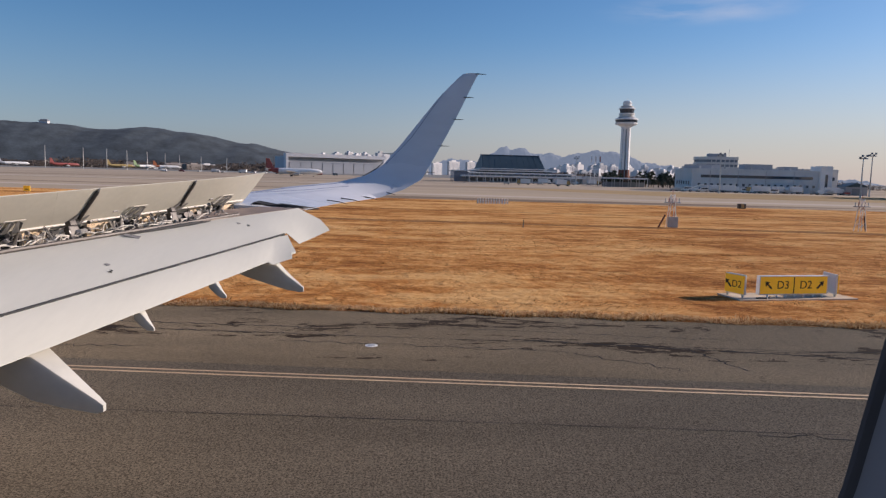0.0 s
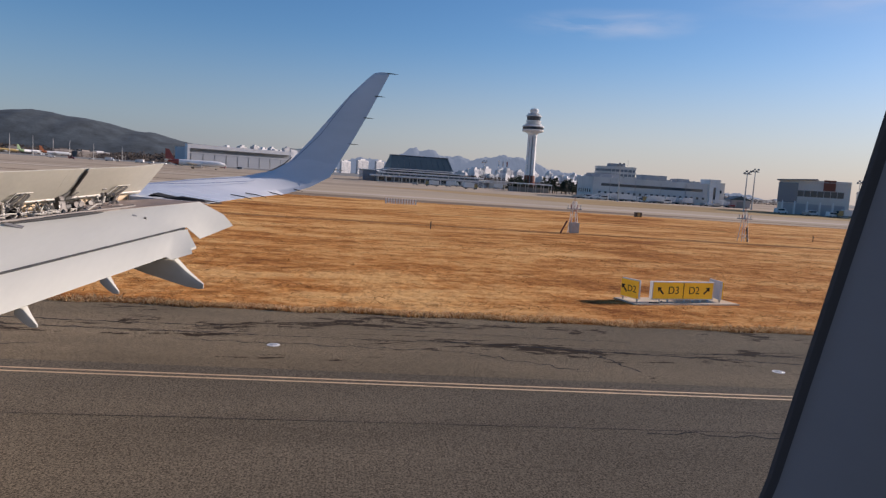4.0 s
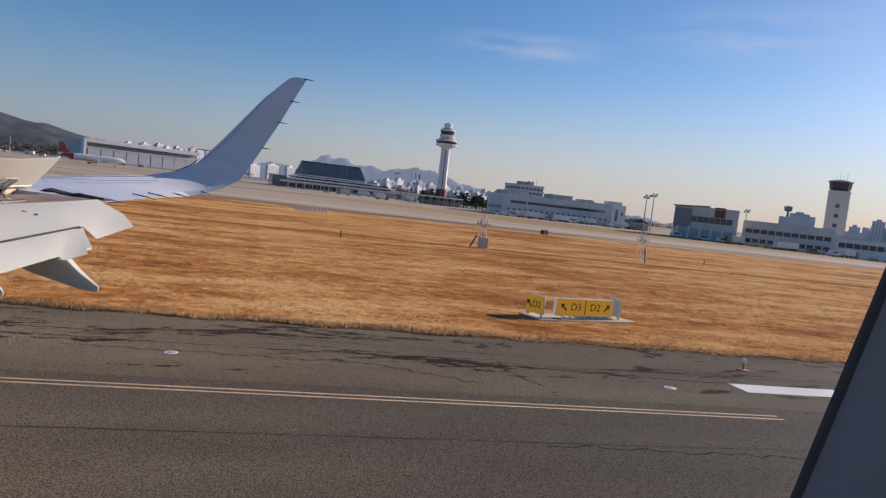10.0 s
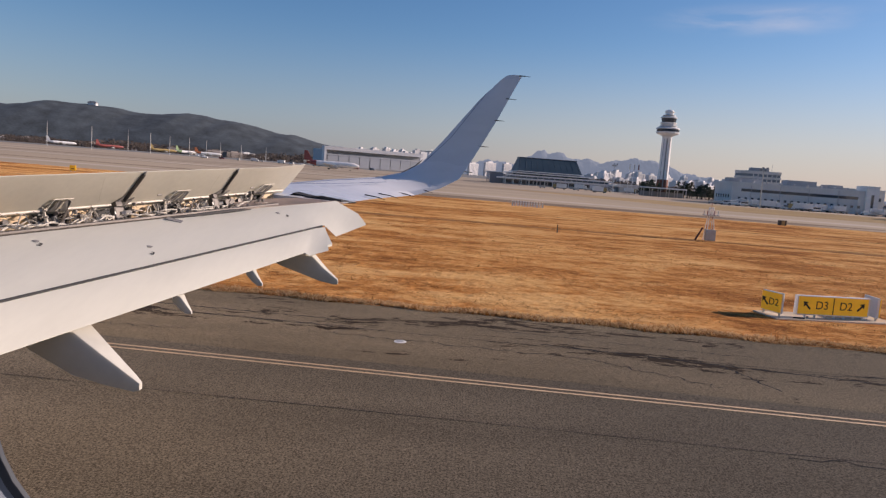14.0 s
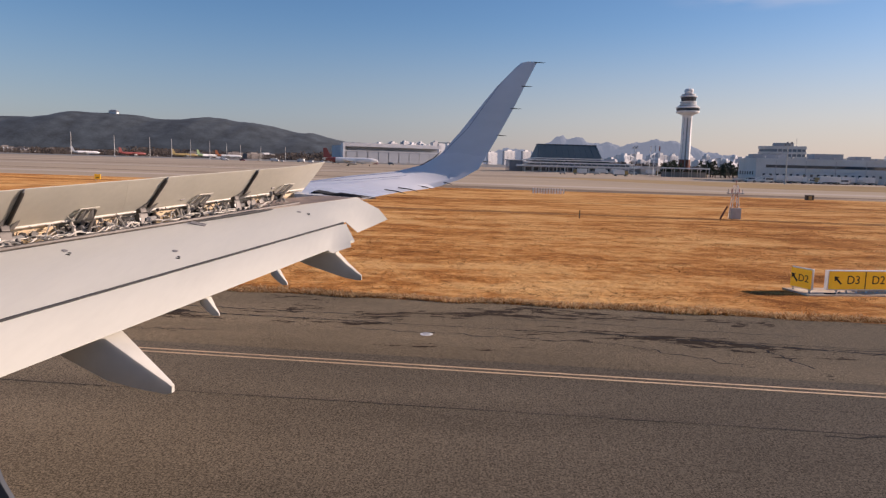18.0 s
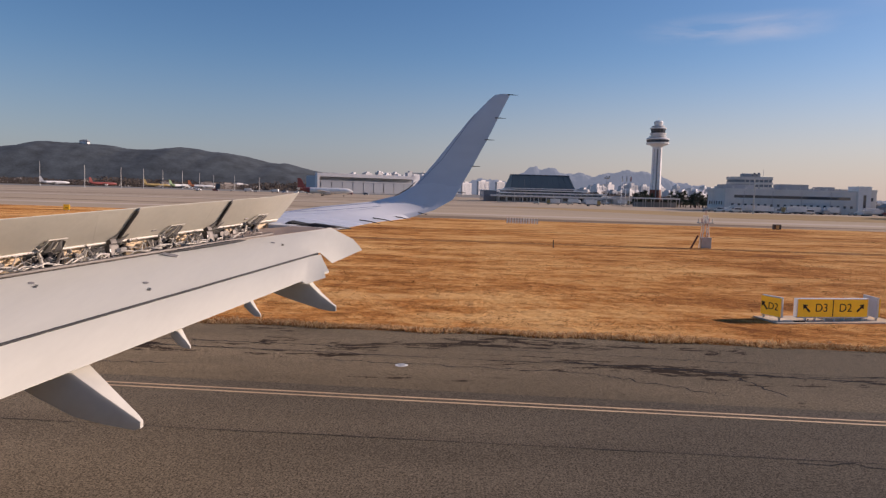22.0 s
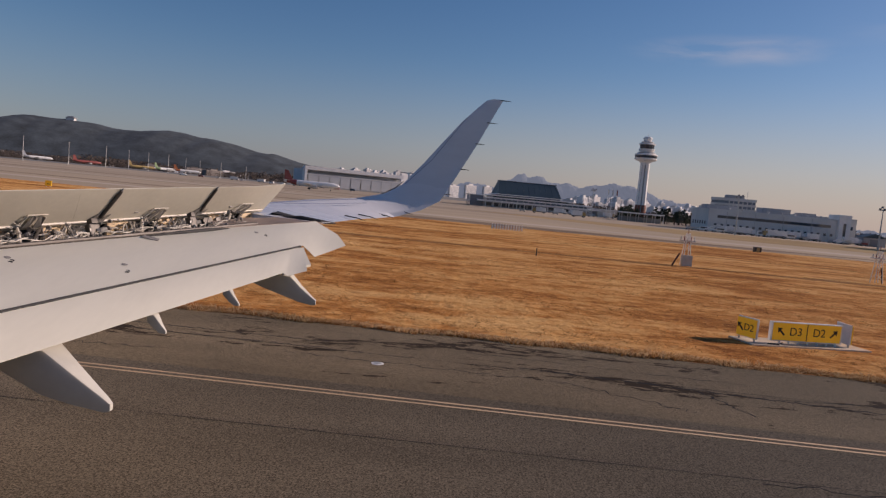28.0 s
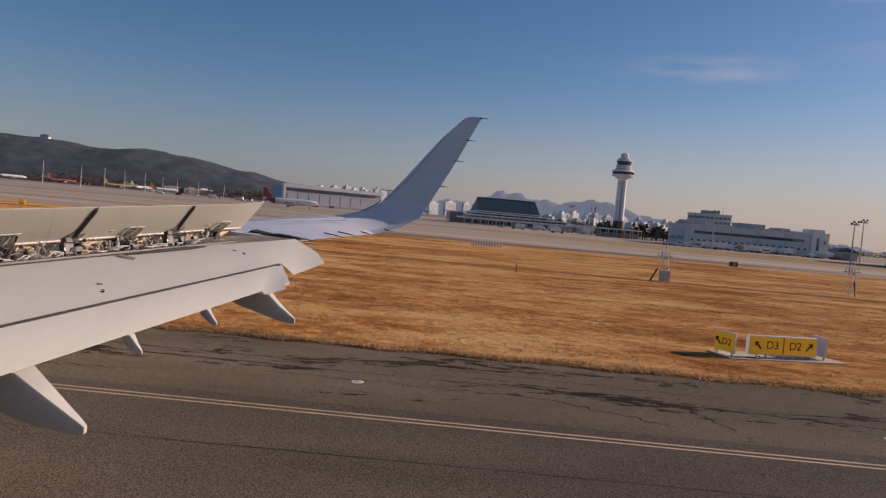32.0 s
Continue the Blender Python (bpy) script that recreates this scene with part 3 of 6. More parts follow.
# panel lines
slat = [Vector(a).lerp(Vector(b), 0.12) + Vector(u).normalized() * (t * 0.62 * 0.415) for a, b, u, t in stations[1:5]]
part("slat_joint", tube(bmesh.new(), slat, (0.008, 0.012, 0.012, 0.006), 6), M_PANELLINE, aircraft, "dark blue joint behind the leading edge")
for pts in (((-3.6, 13.1, 4.148), (-2.6, 14.35, 4.203), (-1.75, 15.35, 4.288)), ((-0.98, 16.02, 4.80), (-0.42, 16.12, 5.40), (0.30, 16.24, 6.45))):
    part("panel_line", tube(bmesh.new(), pts, 0.006, 6), M_PANELLINE, aircraft)
# root of the winglet's front edge, a dark seal
part("seal", tube(bmesh.new(), ((-1.55, 15.86, 4.48), (-1.2, 16.03, 4.68), (-1.02, 16.06, 4.86)), (0.006, 0.014, 0.004), 8), M_DARK, aircraft)
# black block where the spoilers end, in place of the shade under the wing
bm = bmesh.new()
loft(bm, [[(-3.25 + 0.55 * k, 12.55 + 0.12 * k, 3.93 - 0.02 * k), (-3.2 + 0.55 * k, 12.75 + 0.12 * k, 3.97 - 0.02 * k), (-3.05 + 0.5 * k, 12.7 + 0.1 * k, 4.04 - 0.09 * k), (-3.1 + 0.5 * k, 12.5 + 0.1 * k, 4.02 - 0.09 * k)] for k in (0, 0.5, 1)])
part("end_gap_block", bm, M_WICK_GAP, aircraft, "black block in place of a shaded gap")

# black tube put where the gap under the trailing edge lies in shade
part("rear_gap_shade", tube(bmesh.new(), ((-2.95, 12.45, 3.93), (-2.6, 12.5, 3.95), (-2.25, 12.55, 3.925), (-2.02, 12.95, 3.905)), (0.03, 0.06, 0.045, 0.01), 8), M_WICK_GAP, aircraft, "black tube along a dark gap", smooth=True)

# brown panel added to close the gap between flap and outer wing, toned as shadowed structure
cove_low = [nose(0.78), nose(0.93), Vector((-2.56, 11.75, 3.90)), Vector((-2.37, 12.0, 3.925)), Vector((-2.27, 12.2, 3.94))]
cove_top = [nose(0.78) + Vector((-0.22, 0.4, 0.10)), nose(0.93) + Vector((-0.2, 0.6, 0.11)), Vector((-2.95, 12.33, 3.965)), Vector((-2.55, 12.38, 3.95)), Vector((-2.15, 12.44, 3.925))]
dn = Vector((0, 0, -0.03))
up_ = Vector((0, 0, 0.012))
part("cove_filler", loft(bmesh.new(), [[p + up_, p.lerp(q, 0.5), q - up_, q + dn, p + dn] for p, q in zip(cove_low, cove_top)]), M_COVE, aircraft, "brown filler panel toned as shadowed wing structure")

# spoilers
for a, b in ((-1.1, -0.4702), (-0.47, 0.1998), (0.2, 0.5998), (0.6, 1.0)):
    bm = bmesh.new()
    n = 8
    rings = []
    for k in range(n + 1):
        s = a + (b - a) * k / n
        h, p = hinge(s), lip(s)
        if b == 1.0 and k > n - 3:
            p = p + Vector((0.0, 0.0, 0.012 * (k - n + 3)))
        up = (p - h).normalized()
        out = up.cross((PR - PL).normalized()).normalized()
        rings.append([h + out * 0.0, h.lerp(p, 0.5) + out * 0.022, p, p - out * 0.012, h.lerp(p, 0.5) - out * 0.05, h - out * 0.07])
    panel = part("spoiler", loft(bm, rings), M_SPOILER, aircraft, "raised spoiler with dull khaki underside", smooth=True)
    bm = bmesh.new()
    tube(bm, [hinge(a + (b - a) * k / 6).lerp(lip(a + (b - a) * k / 6), 0.01) + Vector((0.085, -0.085, 0.0)) for k in range(7)], 0.017, 8)
    part("edge_seal", bm, M_PIPE, panel, "pale edge strip")
    for k in (0.5,):
        s = a + (b - a) * k
        q = hinge(s).lerp(lip(s), 0.22) + Vector((0.06, -0.06, 0))
        part("grip_plate", tube(bmesh.new(), (q, q + (PR - PL).normalized() * 0.08), 0.012, 6), M_STEEL, panel)

# flap, front panel
bm = bmesh.new()
rings = [slab(nose(s), slot(s), 0.16, 0.03) for s in (-0.75, -0.4, 0, 0.25, 0.5, 0.75, 0.93)]
rings += [slab((-2.56, 11.75, 3.905), (-2.229, 11.089, 3.605), 0.12, 0.02), slab((-2.37, 12.0, 3.93), (-2.03, 11.1, 3.437), 0.1, 0.015), slab((-2.26, 12.2, 3.948), (-1.842, 11.5, 3.516), 0.07, 0.01), slab((-1.845, 12.1, 3.76), (-1.65, 11.85, 3.60), 0.03, 0.004)]
flap = part("flap", loft(bm, rings), M_FLAP, aircraft, "lowered white flap, front panel", smooth=True)
# flap, rear panel, behind a narrow dark slot
bm = bmesh.new()
G = Vector((0.015, -0.018, -0.012))
rings = [slab(slot(s) + G, tail(s), 0.1, 0.02) for s in (-0.85, -0.4, 0, 0.3, 0.6, 0.82)]
rings += [slab(slot(0.93) + G, tail(0.97), 0.07, 0.012), slab(slot(0.945) + G, (-2.171, 9.86, 3.256), 0.07, 0.012), slab((-2.2, 11.05, 3.575), (-1.945, 10.12, 3.322), 0.05, 0.008)]
rear = part("flap_rear_panel", loft(bm, rings), M_FLAP, aircraft, "lowered white flap, rear panel with a stepped outer end", smooth=True)
part("tip_wedge", loft(bmesh.new(), [[(-2.205, 11.04, 3.57 - d), (-1.949, 10.4, 3.389 - d), (-2.004, 10.28, 3.375 - d)] for d in (0.0, 0.03)]), M_FLAP, rear, "white wedge at the flap end")
# black strip laid in the slot in place of its shade
bm = bmesh.new()
tube(bm, [slot(s) + Vector((0.008, -0.009, -0.009)) for s in (-0.8, -0.3, 0.2, 0.6, 0.985)], 0.019, 8)
part("slot_shade_strip", bm, M_WICK_GAP, flap, "black strip filling the slot between the flap panels")
for s in (-0.12, 0.05, 0.065, 0.315, 0.331, 0.52, 0.578, 0.592, 0.868, 0.88):
    q = slot(s)
    part("slot_clip", boxed(-0.014, -0.02, -0.03, 0.014, 0.02, 0.004, 0.003, pose(q.x + 0.01, q.y, q.z - 0.005, 20, 0, 68)), M_PIPE, flap)
# dark seal along the front edge of the flap
bm = bmesh.new()
tube(bm, [nose(s) + Vector((-0.02, 0.025, 0.02)) for s in (-0.75, -0.2, 0.3, 0.7, 1.0)], 0.03, 8)
part("nose_seal", bm, M_ROD, flap, "dull dark metal strip")
bm = bmesh.new()
tube(bm, [nose(s) + Vector((0.03, -0.05, 0.0)) for s in (0.46, 0.62, 0.74, 0.84)], (0.006, 0.03, 0.034, 0.006), 8)
part("gap_wedge", bm, M_WICK_GAP, flap, "black tube along a dark gap")
# access patch and painted station numerals on the flap
def on_flap(s, v, lift):
    """A pose lying on the flap's front panel, its x axis aft, its y axis outboard."""
    z = (SR - FR).cross(FL - FR).normalized()
    z = z if z.z > 0 else -z
    x = (Vector((1, 0.15, 0)) - z * Vector((1, 0.15, 0)).dot(z)).normalized()
    q = nose(s).lerp(slot(s), v) + z * lift
    return Matrix.Translation(q) @ Matrix((x, z.cross(x), z)).transposed().to_4x4()


part("access_patch", boxed(-0.10, -0.05, -0.004, 0.10, 0.05, 0.004, 0.002), M_STEEL, flap, "small grey access patch").matrix_basis = on_flap(0.475, 0.12, 0.022)
for s, v, ds, dv in ((0.042, 0.285, -0.009, -0.085), (0.32, 0.81, 0.004, -0.14), (0.92, 0.5, -0.012, -0.16)):
    me = text_mesh("2", 0.11, 0.002)
    me.materials.append(M_BLACK)
    part("numeral", me, None, flap, "black painted numeral").matrix_basis = on_flap(s, v, 0.004 + 0.12 * v * (1 - v))
    part("drain_mark", turned(bmesh.new(), ((0.03, -0.004), (0.035, 0.0), (0.02, 0.004)), 12), M_STEEL, flap).matrix_basis = on_flap(s + ds, v + dv, 0.003 + 0.12 * (v + dv) * (1 - v - dv))


# fairings under the flap
def fairing(name, secs, label):
    bm = bmesh.new()
    rings = []
    for x, y0, y1, z0, z1 in secs:
        r = 0.09 * min(y1 - y0, z1 - z0)
        ring = []
        for cy, cz, a0 in ((y0 + r, z1 - r, 90), (y1 - r, z1 - r, 0), (y1 - r, z0 + r, -90), (y0 + r, z0 + r, 180)):
            for k in range(3):
                a = radians(a0 + 90 - 45 * k)
                ring.append((x, cy + r * math.cos(a), cz + r * math.sin(a)))
        rings.append(ring)
    return part(name, loft(bm, rings), M_UNDER, aircraft, label, smooth=True)


fairing("flap_fairing", ((-2.925, 6.27, 6.33, 2.335, 2.40), (-2.98, 6.26, 6.35, 2.32, 2.45), (-3.25, 6.22, 6.43, 2.375, 2.66), (-3.52, 6.18, 6.51, 2.45, 2.875), (-3.85, 6.13, 6.53, 2.65, 2.90), (-4.3, 6.2, 6.5, 2.86, 2.96)), "large grey canoe-shaped flap track fairing")
fairing("flap_fairing", ((-1.815, 10.27, 10.33, 2.80, 2.87), (-1.87, 10.26, 10.35, 2.795, 2.91), (-2.05, 10.23, 10.4, 2.83, 3.06), (-2.2, 10.2, 10.44, 2.88, 3.21), (-2.62, 10.16, 10.45, 3.02, 3.24), (-3.1, 10.2, 10.4, 3.2, 3.27)), "grey canoe-shaped flap track fairing near the flap end")
for (x, y, z), k in (((-2.50, 8.70, 2.985), 1.0), ((-2.935, 7.50, 2.83), 1.0)):
    fairing("hinge_fairing", ((x + 0.005, y - 0.015, y + 0.015, z - 0.01, z + 0.02), (x - 0.06, y - 0.03, y + 0.04, z - 0.005, z + 0.11), (x - 0.12, y - 0.04, y + 0.09, z + 0.04, z + 0.19), (x - 0.2, y - 0.04, y + 0.08, z + 0.12, z + 0.21)), "small pointed grey hinge fairing")

# static wicks
for x, y, z in ((1.10, 16.37, 6.922), (0.83, 16.33, 6.38), (0.59, 16.3, 5.87), (0.27, 16.24, 5.25), (-0.05, 16.12, 4.64)):
    w = part("static_wick", tube(bmesh.new(), ((x - 0.06, y, z), (x + 0.03, y, z), (x + 0.19, y, z - 0.005)), (0.014, 0.012, 0.004), 6), M_WICK_GAP, aircraft)
for x, y, z in ((-1.72, 14.0, 3.975), (-1.52, 14.6, 4.0), (-1.24, 15.3, 4.03), (-0.85, 15.75, 4.13)):
    part("static_wick", tube(bmesh.new(), ((x - 0.3, y, z + 0.05), (x - 0.05, y, z + 0.02), (x + 0.12, y, z - 0.02)), (0.012, 0.012, 0.004), 6), M_WICK_GAP, aircraft)


# the open bay between spoilers and flap, full of ribs, pipes and actuators
ALONG = (HR - HL).normalized()
FACE = Vector((0.055, -0.055, -0.01))


def bay(s, v, h):
    return nose(s).lerp(hinge(s), v) + Vector((0, 0, h))


def on_spoiler(s, v, k=1.0):
    return hinge(s).lerp(lip(s), v) + FACE * k


# bay floor and spar have their shade painted in as near-black
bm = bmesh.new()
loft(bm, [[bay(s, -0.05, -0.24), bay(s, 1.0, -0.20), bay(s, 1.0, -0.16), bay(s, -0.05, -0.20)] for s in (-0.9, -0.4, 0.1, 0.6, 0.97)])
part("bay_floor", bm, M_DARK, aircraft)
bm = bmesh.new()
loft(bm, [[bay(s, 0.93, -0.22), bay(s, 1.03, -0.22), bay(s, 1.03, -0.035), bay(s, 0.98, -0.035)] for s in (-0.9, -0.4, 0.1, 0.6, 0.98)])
part("rear_spar", bm, M_DARK, aircraft, "spar wall with shade in its near-black colour")
# cream primed panels between the ribs
for s0, s1 in ((-0.62, -0.55), (-0.47, -0.33), (-0.1, 0.02), (0.125, 0.205), (0.325, 0.412), (0.515, 0.60), (0.74, 0.80), (0.9, 0.965)):
    bm = bmesh.new()
    loft(bm, [[bay(s, 0.25, -0.125), bay(s, 0.9, -0.09), bay(s, 0.94, -0.03), bay(s, 0.9, -0.105), bay(s, 0.25, -0.14)] for s in (s0, s0 + 0.3 * (s1 - s0), s1)])
    part("bay_panel", bm, M_CREAM, aircraft, "cream primed bay panel")
    for e in (s0, s1):
        bm = bmesh.new()
        loft(bm, [[bay(e + d, 0.15, -0.18), bay(e + d, 0.97, -0.18), bay(e + d, 0.97, -0.03), bay(e + d, 0.5, -0.07), bay(e + d, 0.3, -0.12)] for d in (-0.004, 0.004)])
        part("bay_rib", bm, M_ROD, aircraft)
    q = bay(s0 + 0.55 * (s1 - s0), 0.6, -0.085)
    part("bay_hoop", tube(bmesh.new(), [q + ALONG * 0.07 * math.cos(t) + Vector((0.03, -0.04, 0.03)) * math.sin(t) for t in (0.4, 1.2, 2.0, 2.8, 3.6, 4.4, 5.2)], 0.006, 6), M_ROD, aircraft)
def eased(pts, k=4):
    """A smooth run of points through the given ones."""
    pts = [Vector(p) for p in pts]
    out = []
    for i in range(len(pts) - 1):
        a, b, c, d = pts[max(i - 1, 0)], pts[i], pts[i + 1], pts[min(i + 2, len(pts) - 1)]
        for j in range(k):
            t = j / k
            out.append(0.5 * (2 * b + (c - a) * t + (2 * a - 5 * b + 4 * c - d) * t * t + (3 * b - a - 3 * c + d) * t ** 3))
    return out + [pts[-1]]


# long pale pipes along the front of the bay
for v, h0, r, sd in ((0.16, 0.03, 0.009, 1), (0.34, 0.0, 0.008, 2), (0.1, 0.02, 0.007, 5), (0.5, -0.02, 0.007, 9)):
    rg = random.Random(sd)
    for s0, s1 in ((-0.85, 0.27), (0.30, 0.66), (0.70, 0.84)):
        nseg = max(4, int((s1 - s0) / 0.028))
        pts = [bay(s0 + (s1 - s0) * j / nseg, v + 0.2 * rg.random() - 0.06, h0 + 0.06 * (rg.random() - 0.6)) for j in range(nseg + 1)]
        part("pipe", tube(bmesh.new(), eased(pts), r, 6), M_PIPE, aircraft, "long bent beige pipe", smooth=True)
# bent pipes that arch over the valves
for s0, w, up in [(s0 + e, w, e) for e in (0, 0.022, -0.03) for s0, w in ((0.19, 0.06), (0.215, 0.05), (0.235, 0.045), (0.15, 0.05), (-0.05, 0.06), (0.40, 0.04), (0.555, 0.04), (0.60, 0.05), (0.62, 0.03), (-0.3, 0.06), (-0.5, 0.05), (0.76, 0.03))]:
    d, k, g = rng.random() - 0.5, rng.random(), rng.random()
    s0, w = s0 + 0.03 * d, w * (0.5 + 1.1 * k)
    pts = [bay(s0, 0.1 + 0.15 * g, -0.06), bay(s0 + 0.1 * w, 0.25 + 0.3 * k, -0.02 + 0.05 * d), bay(s0 + 0.4 * w, 0.4 + 0.5 * g, 0.02 - 0.05 * k), bay(s0 + 0.75 * w, 0.55 - 0.3 * k, -0.02 + 0.03 * g), bay(s0 + w, 0.3 - 0.2 * d, -0.05), bay(s0 + (1.2 + g) * w, 0.15 + 0.2 * k, -0.06)]
    part("pipe", tube(bmesh.new(), eased(pts), 0.0075 + 0.003 * d, 6), M_PIPE if g < 0.7 else M_STEEL, aircraft, smooth=True)
for s0, s1, s2 in ((0.408, 0.432, 0.425), (0.568, 0.60, 0.628)):
    part("brace", tube(bmesh.new(), (bay(s0, 0.8, 0.0), bay(s1, 0.12, 0.0), bay(s2, 0.75, 0.0)), 0.011, 6), M_PIPE, aircraft, "thin pale metal brace")


def tangle(s0, s1, n, parent, v0=0.1, v1=0.95, top=0.05):
    """Short links, joints and valves crowded together."""
    for k in range(n):
        s, v = s0 + (s1 - s0) * rng.random(), v0 + (v1 - v0) * rng.random()
        q = bay(s, v, -0.09 + (top + 0.09) * rng.random())
        kind = k % 4
        if kind == 3:
            w = 0.012 + 0.02 * rng.random()
            part("valve", tube(bmesh.new(), (q, q + Vector((0.03 * (rng.random() - 0.5), -0.03, 0.03 * (rng.random() - 0.3)))), (w, w * 0.9), 8), (M_ROD, M_STEEL, M_GUSSET)[k % 3], parent)
        else:
            d = ALONG * (0.16 * (rng.random() - 0.5)) + Vector((0.03 * (rng.random() - 0.5), -0.05 * rng.random(), 0.10 * (rng.random() - 0.4)))
            part("link", tube(bmesh.new(), (q, q + d * 0.5 + Vector((0, 0, 0.02 * (rng.random() - 0.5))), q + d), 0.004 + 0.005 * rng.random(), 6), (M_PIPE, M_ROD, M_PIPE, M_GUSSET, M_STEEL)[(k * 3 + k // 4) % 5], parent)


# actuator arms that stand up through the bay
for sb, st, k in ((0.287, 0.316, 1.0), (0.668, 0.664, 0.85), (-0.115, -0.066, 1.0)):
    b, t = on_spoiler(sb, 0.16, 1.25), on_spoiler(st, 0.93, 0.55)
    arm = part("spoiler_arm", tube(bmesh.new(), (b, b.lerp(t, 0.1), b.lerp(t, 0.9), t), (0.03 * k, 0.03 * k, 0.027 * k, 0.02), 10), M_ROD, aircraft, "dark actuator arm", smooth=True)
    part("arm_tip", tube(bmesh.new(), (t, t + (t - b) * 0.05, t + (t - b) * 0.10), (0.016, 0.014, 0.005), 8), M_STEEL, arm)
    f = bay(sb - 0.005, 0.42, 0.0)
    part("arm_housing", boxed(-0.075 * k, -0.05, -0.14, 0.075 * k, 0.05, 0.10, 0.02, pose(f.x, f.y, f.z, -18, 0, 66)), M_ROD, arm, "dark actuator housing")
    part("housing_cap", boxed(-0.05 * k, -0.045, 0, 0.05 * k, 0.045, 0.07, 0.015, pose(f.x - 0.02, f.y + 0.03, f.z + 0.095, -25, 0, 66)), M_ROD, arm)
    for j in (-0.028, 0.008):
        part("data_plate", boxed(-0.012, -0.003, -0.02, 0.012, 0.003, 0.02, 0.001, pose(f.x + 0.02 + ALONG.x * j, f.y - 0.05 + ALONG.y * j, f.z + 0.03, -18, 0, 66)), M_PIPE, arm, "small pale plate")
    piv = bay(sb + 0.045, 0.55, -0.01)
    part("arm_pivot", tube(bmesh.new(), (piv + Vector((-0.05, 0.03, 0.0)), piv + Vector((0.03, -0.04, 0)), piv + Vector((0.035, -0.05, 0))), (0.045, 0.04, 0.02), 12), M_ROD, arm, smooth=True)
    part("pivot_shaft", tube(bmesh.new(), (f, f.lerp(piv, 0.5), piv), (0.05, 0.035, 0.03), 10), M_GUSSET, arm)
    for s0, v0, s1, v1, w in ((-0.028, 0.02, -0.006, 0.27, 0.045), (0.002, 0.0, 0.03, 0.22, 0.04), (-0.012, -0.05, 0.012, 0.30, 0.03)):
        bm = bmesh.new()
        p0, p1 = on_spoiler(sb + s0, v0, 1.6), on_spoiler(sb + s1, v1, 1.0)
        d = ALONG * w
        u = Vector((0.012, -0.012, 0))
        loft(bm, [[p0 - d, p0 + d, p0 + d + u, p0 - d + u], [p0.lerp(p1, 0.6) - d * 0.9, p0.lerp(p1, 0.6) + d * 0.7, p0.lerp(p1, 0.6) + d * 0.7 + u, p0.lerp(p1, 0.6) - d * 0.9 + u], [p1 - d * 0.2, p1 + d * 0.35, p1 + d * 0.35 + u, p1 - d * 0.2 + u]])
        part("arm_clevis", bm, M_GUSSET, arm, "dull steel lug")
    tangle(sb - 0.02, sb + 0.09, 12, arm, 0.2, 0.9, 0.05)

# spoiler hinge brackets: open gussets edged with thin pale flanges
for s in (-0.47, 0.083, 0.474, 0.862):
    lo0, lo1, hi0, hi1, top = s - 0.036, s + 0.03, s - 0.012, s + 0.036, 0.34
    p = [on_spoiler(lo0, 0.02, 1.9), on_spoiler(hi0, top, 1.35), on_spoiler(hi1, top, 1.35), on_spoiler(lo1, 0.0, 1.9)]
    br = part("hinge_bracket", tube(bmesh.new(), p[:2], (0.014, 0.011), 6), M_PIPE, aircraft, "pale-edged steel hinge bracket")
    part("bracket_head", tube(bmesh.new(), (p[1], p[2] + ALONG * 0.03), 0.008, 6), M_PIPE, br, "thin pale flange")
    part("bracket_strut", tube(bmesh.new(), (p[1].lerp(p[2], 0.45), p[0].lerp(p[3], 0.5)), (0.009, 0.012), 6), M_PIPE, br)
    for a0, a1, c0, c1 in ((0.15, 0.42, 0.2, 0.5), (0.62, 0.95, 0.62, 0.98)):
        bm = bmesh.new()
        u = Vector((0.010, -0.010, 0))
        quad = [p[0].lerp(p[3], a0), p[1].lerp(p[2], c0) - Vector((0, 0, 0.03)), p[1].lerp(p[2], (c0 + c1) / 2) - Vector((0, 0, 0.012)), p[1].lerp(p[2], c1) - Vector((0, 0, 0.035)), p[0].lerp(p[3], a1)]
        loft(bm, [quad, [q + u for q in quad]])
        part("gusset", bm, M_GUSSET, br, "dull steel gusset")
        part("gusset_edge", tube(bmesh.new(), (quad[3], quad[4]), 0.007, 6), M_PIPE, br)
    part("bracket_foot", tube(bmesh.new(), (p[0], bay(s - 0.02, 0.5, 0.0), bay(s - 0.015, 0.2, -0.08)), (0.016, 0.022, 0.02), 8), M_PIPE, br)
    part("bracket_foot", tube(bmesh.new(), (p[3], bay(s + 0.03, 0.5, 0.02), bay(s + 0.01, 0.1, -0.06)), (0.016, 0.02, 0.018), 8), M_ROD, br)
    tangle(s - 0.045, s + 0.05, 46, br, 0.1, 1.15, 0.09)
tangle(0.14, 0.26, 40, aircraft, 0.15, 0.9, 0.04)
tangle(0.52, 0.64, 26, aircraft, 0.1, 0.9, 0.03)
tangle(-0.1, 0.05, 26, aircraft, 0.1, 0.9, 0.04)
tangle(-0.8, -0.1, 50, aircraft, 0.1, 0.9, 0.04)
tangle(0.7, 0.96, 30, aircraft, 0.1, 0.9, 0.04)
for s, r in ((0.715, 0.05), (0.735, 0.06), (0.775, 0.045), (-0.05, 0.04)):
    q = bay(s, 0.5, 0.0)
    part("drum", tube(bmesh.new(), (q, q + Vector((0.05, -0.03, 0.02))), (r, r * 0.9), 14), M_ROD, aircraft, "round dark drum", smooth=True)

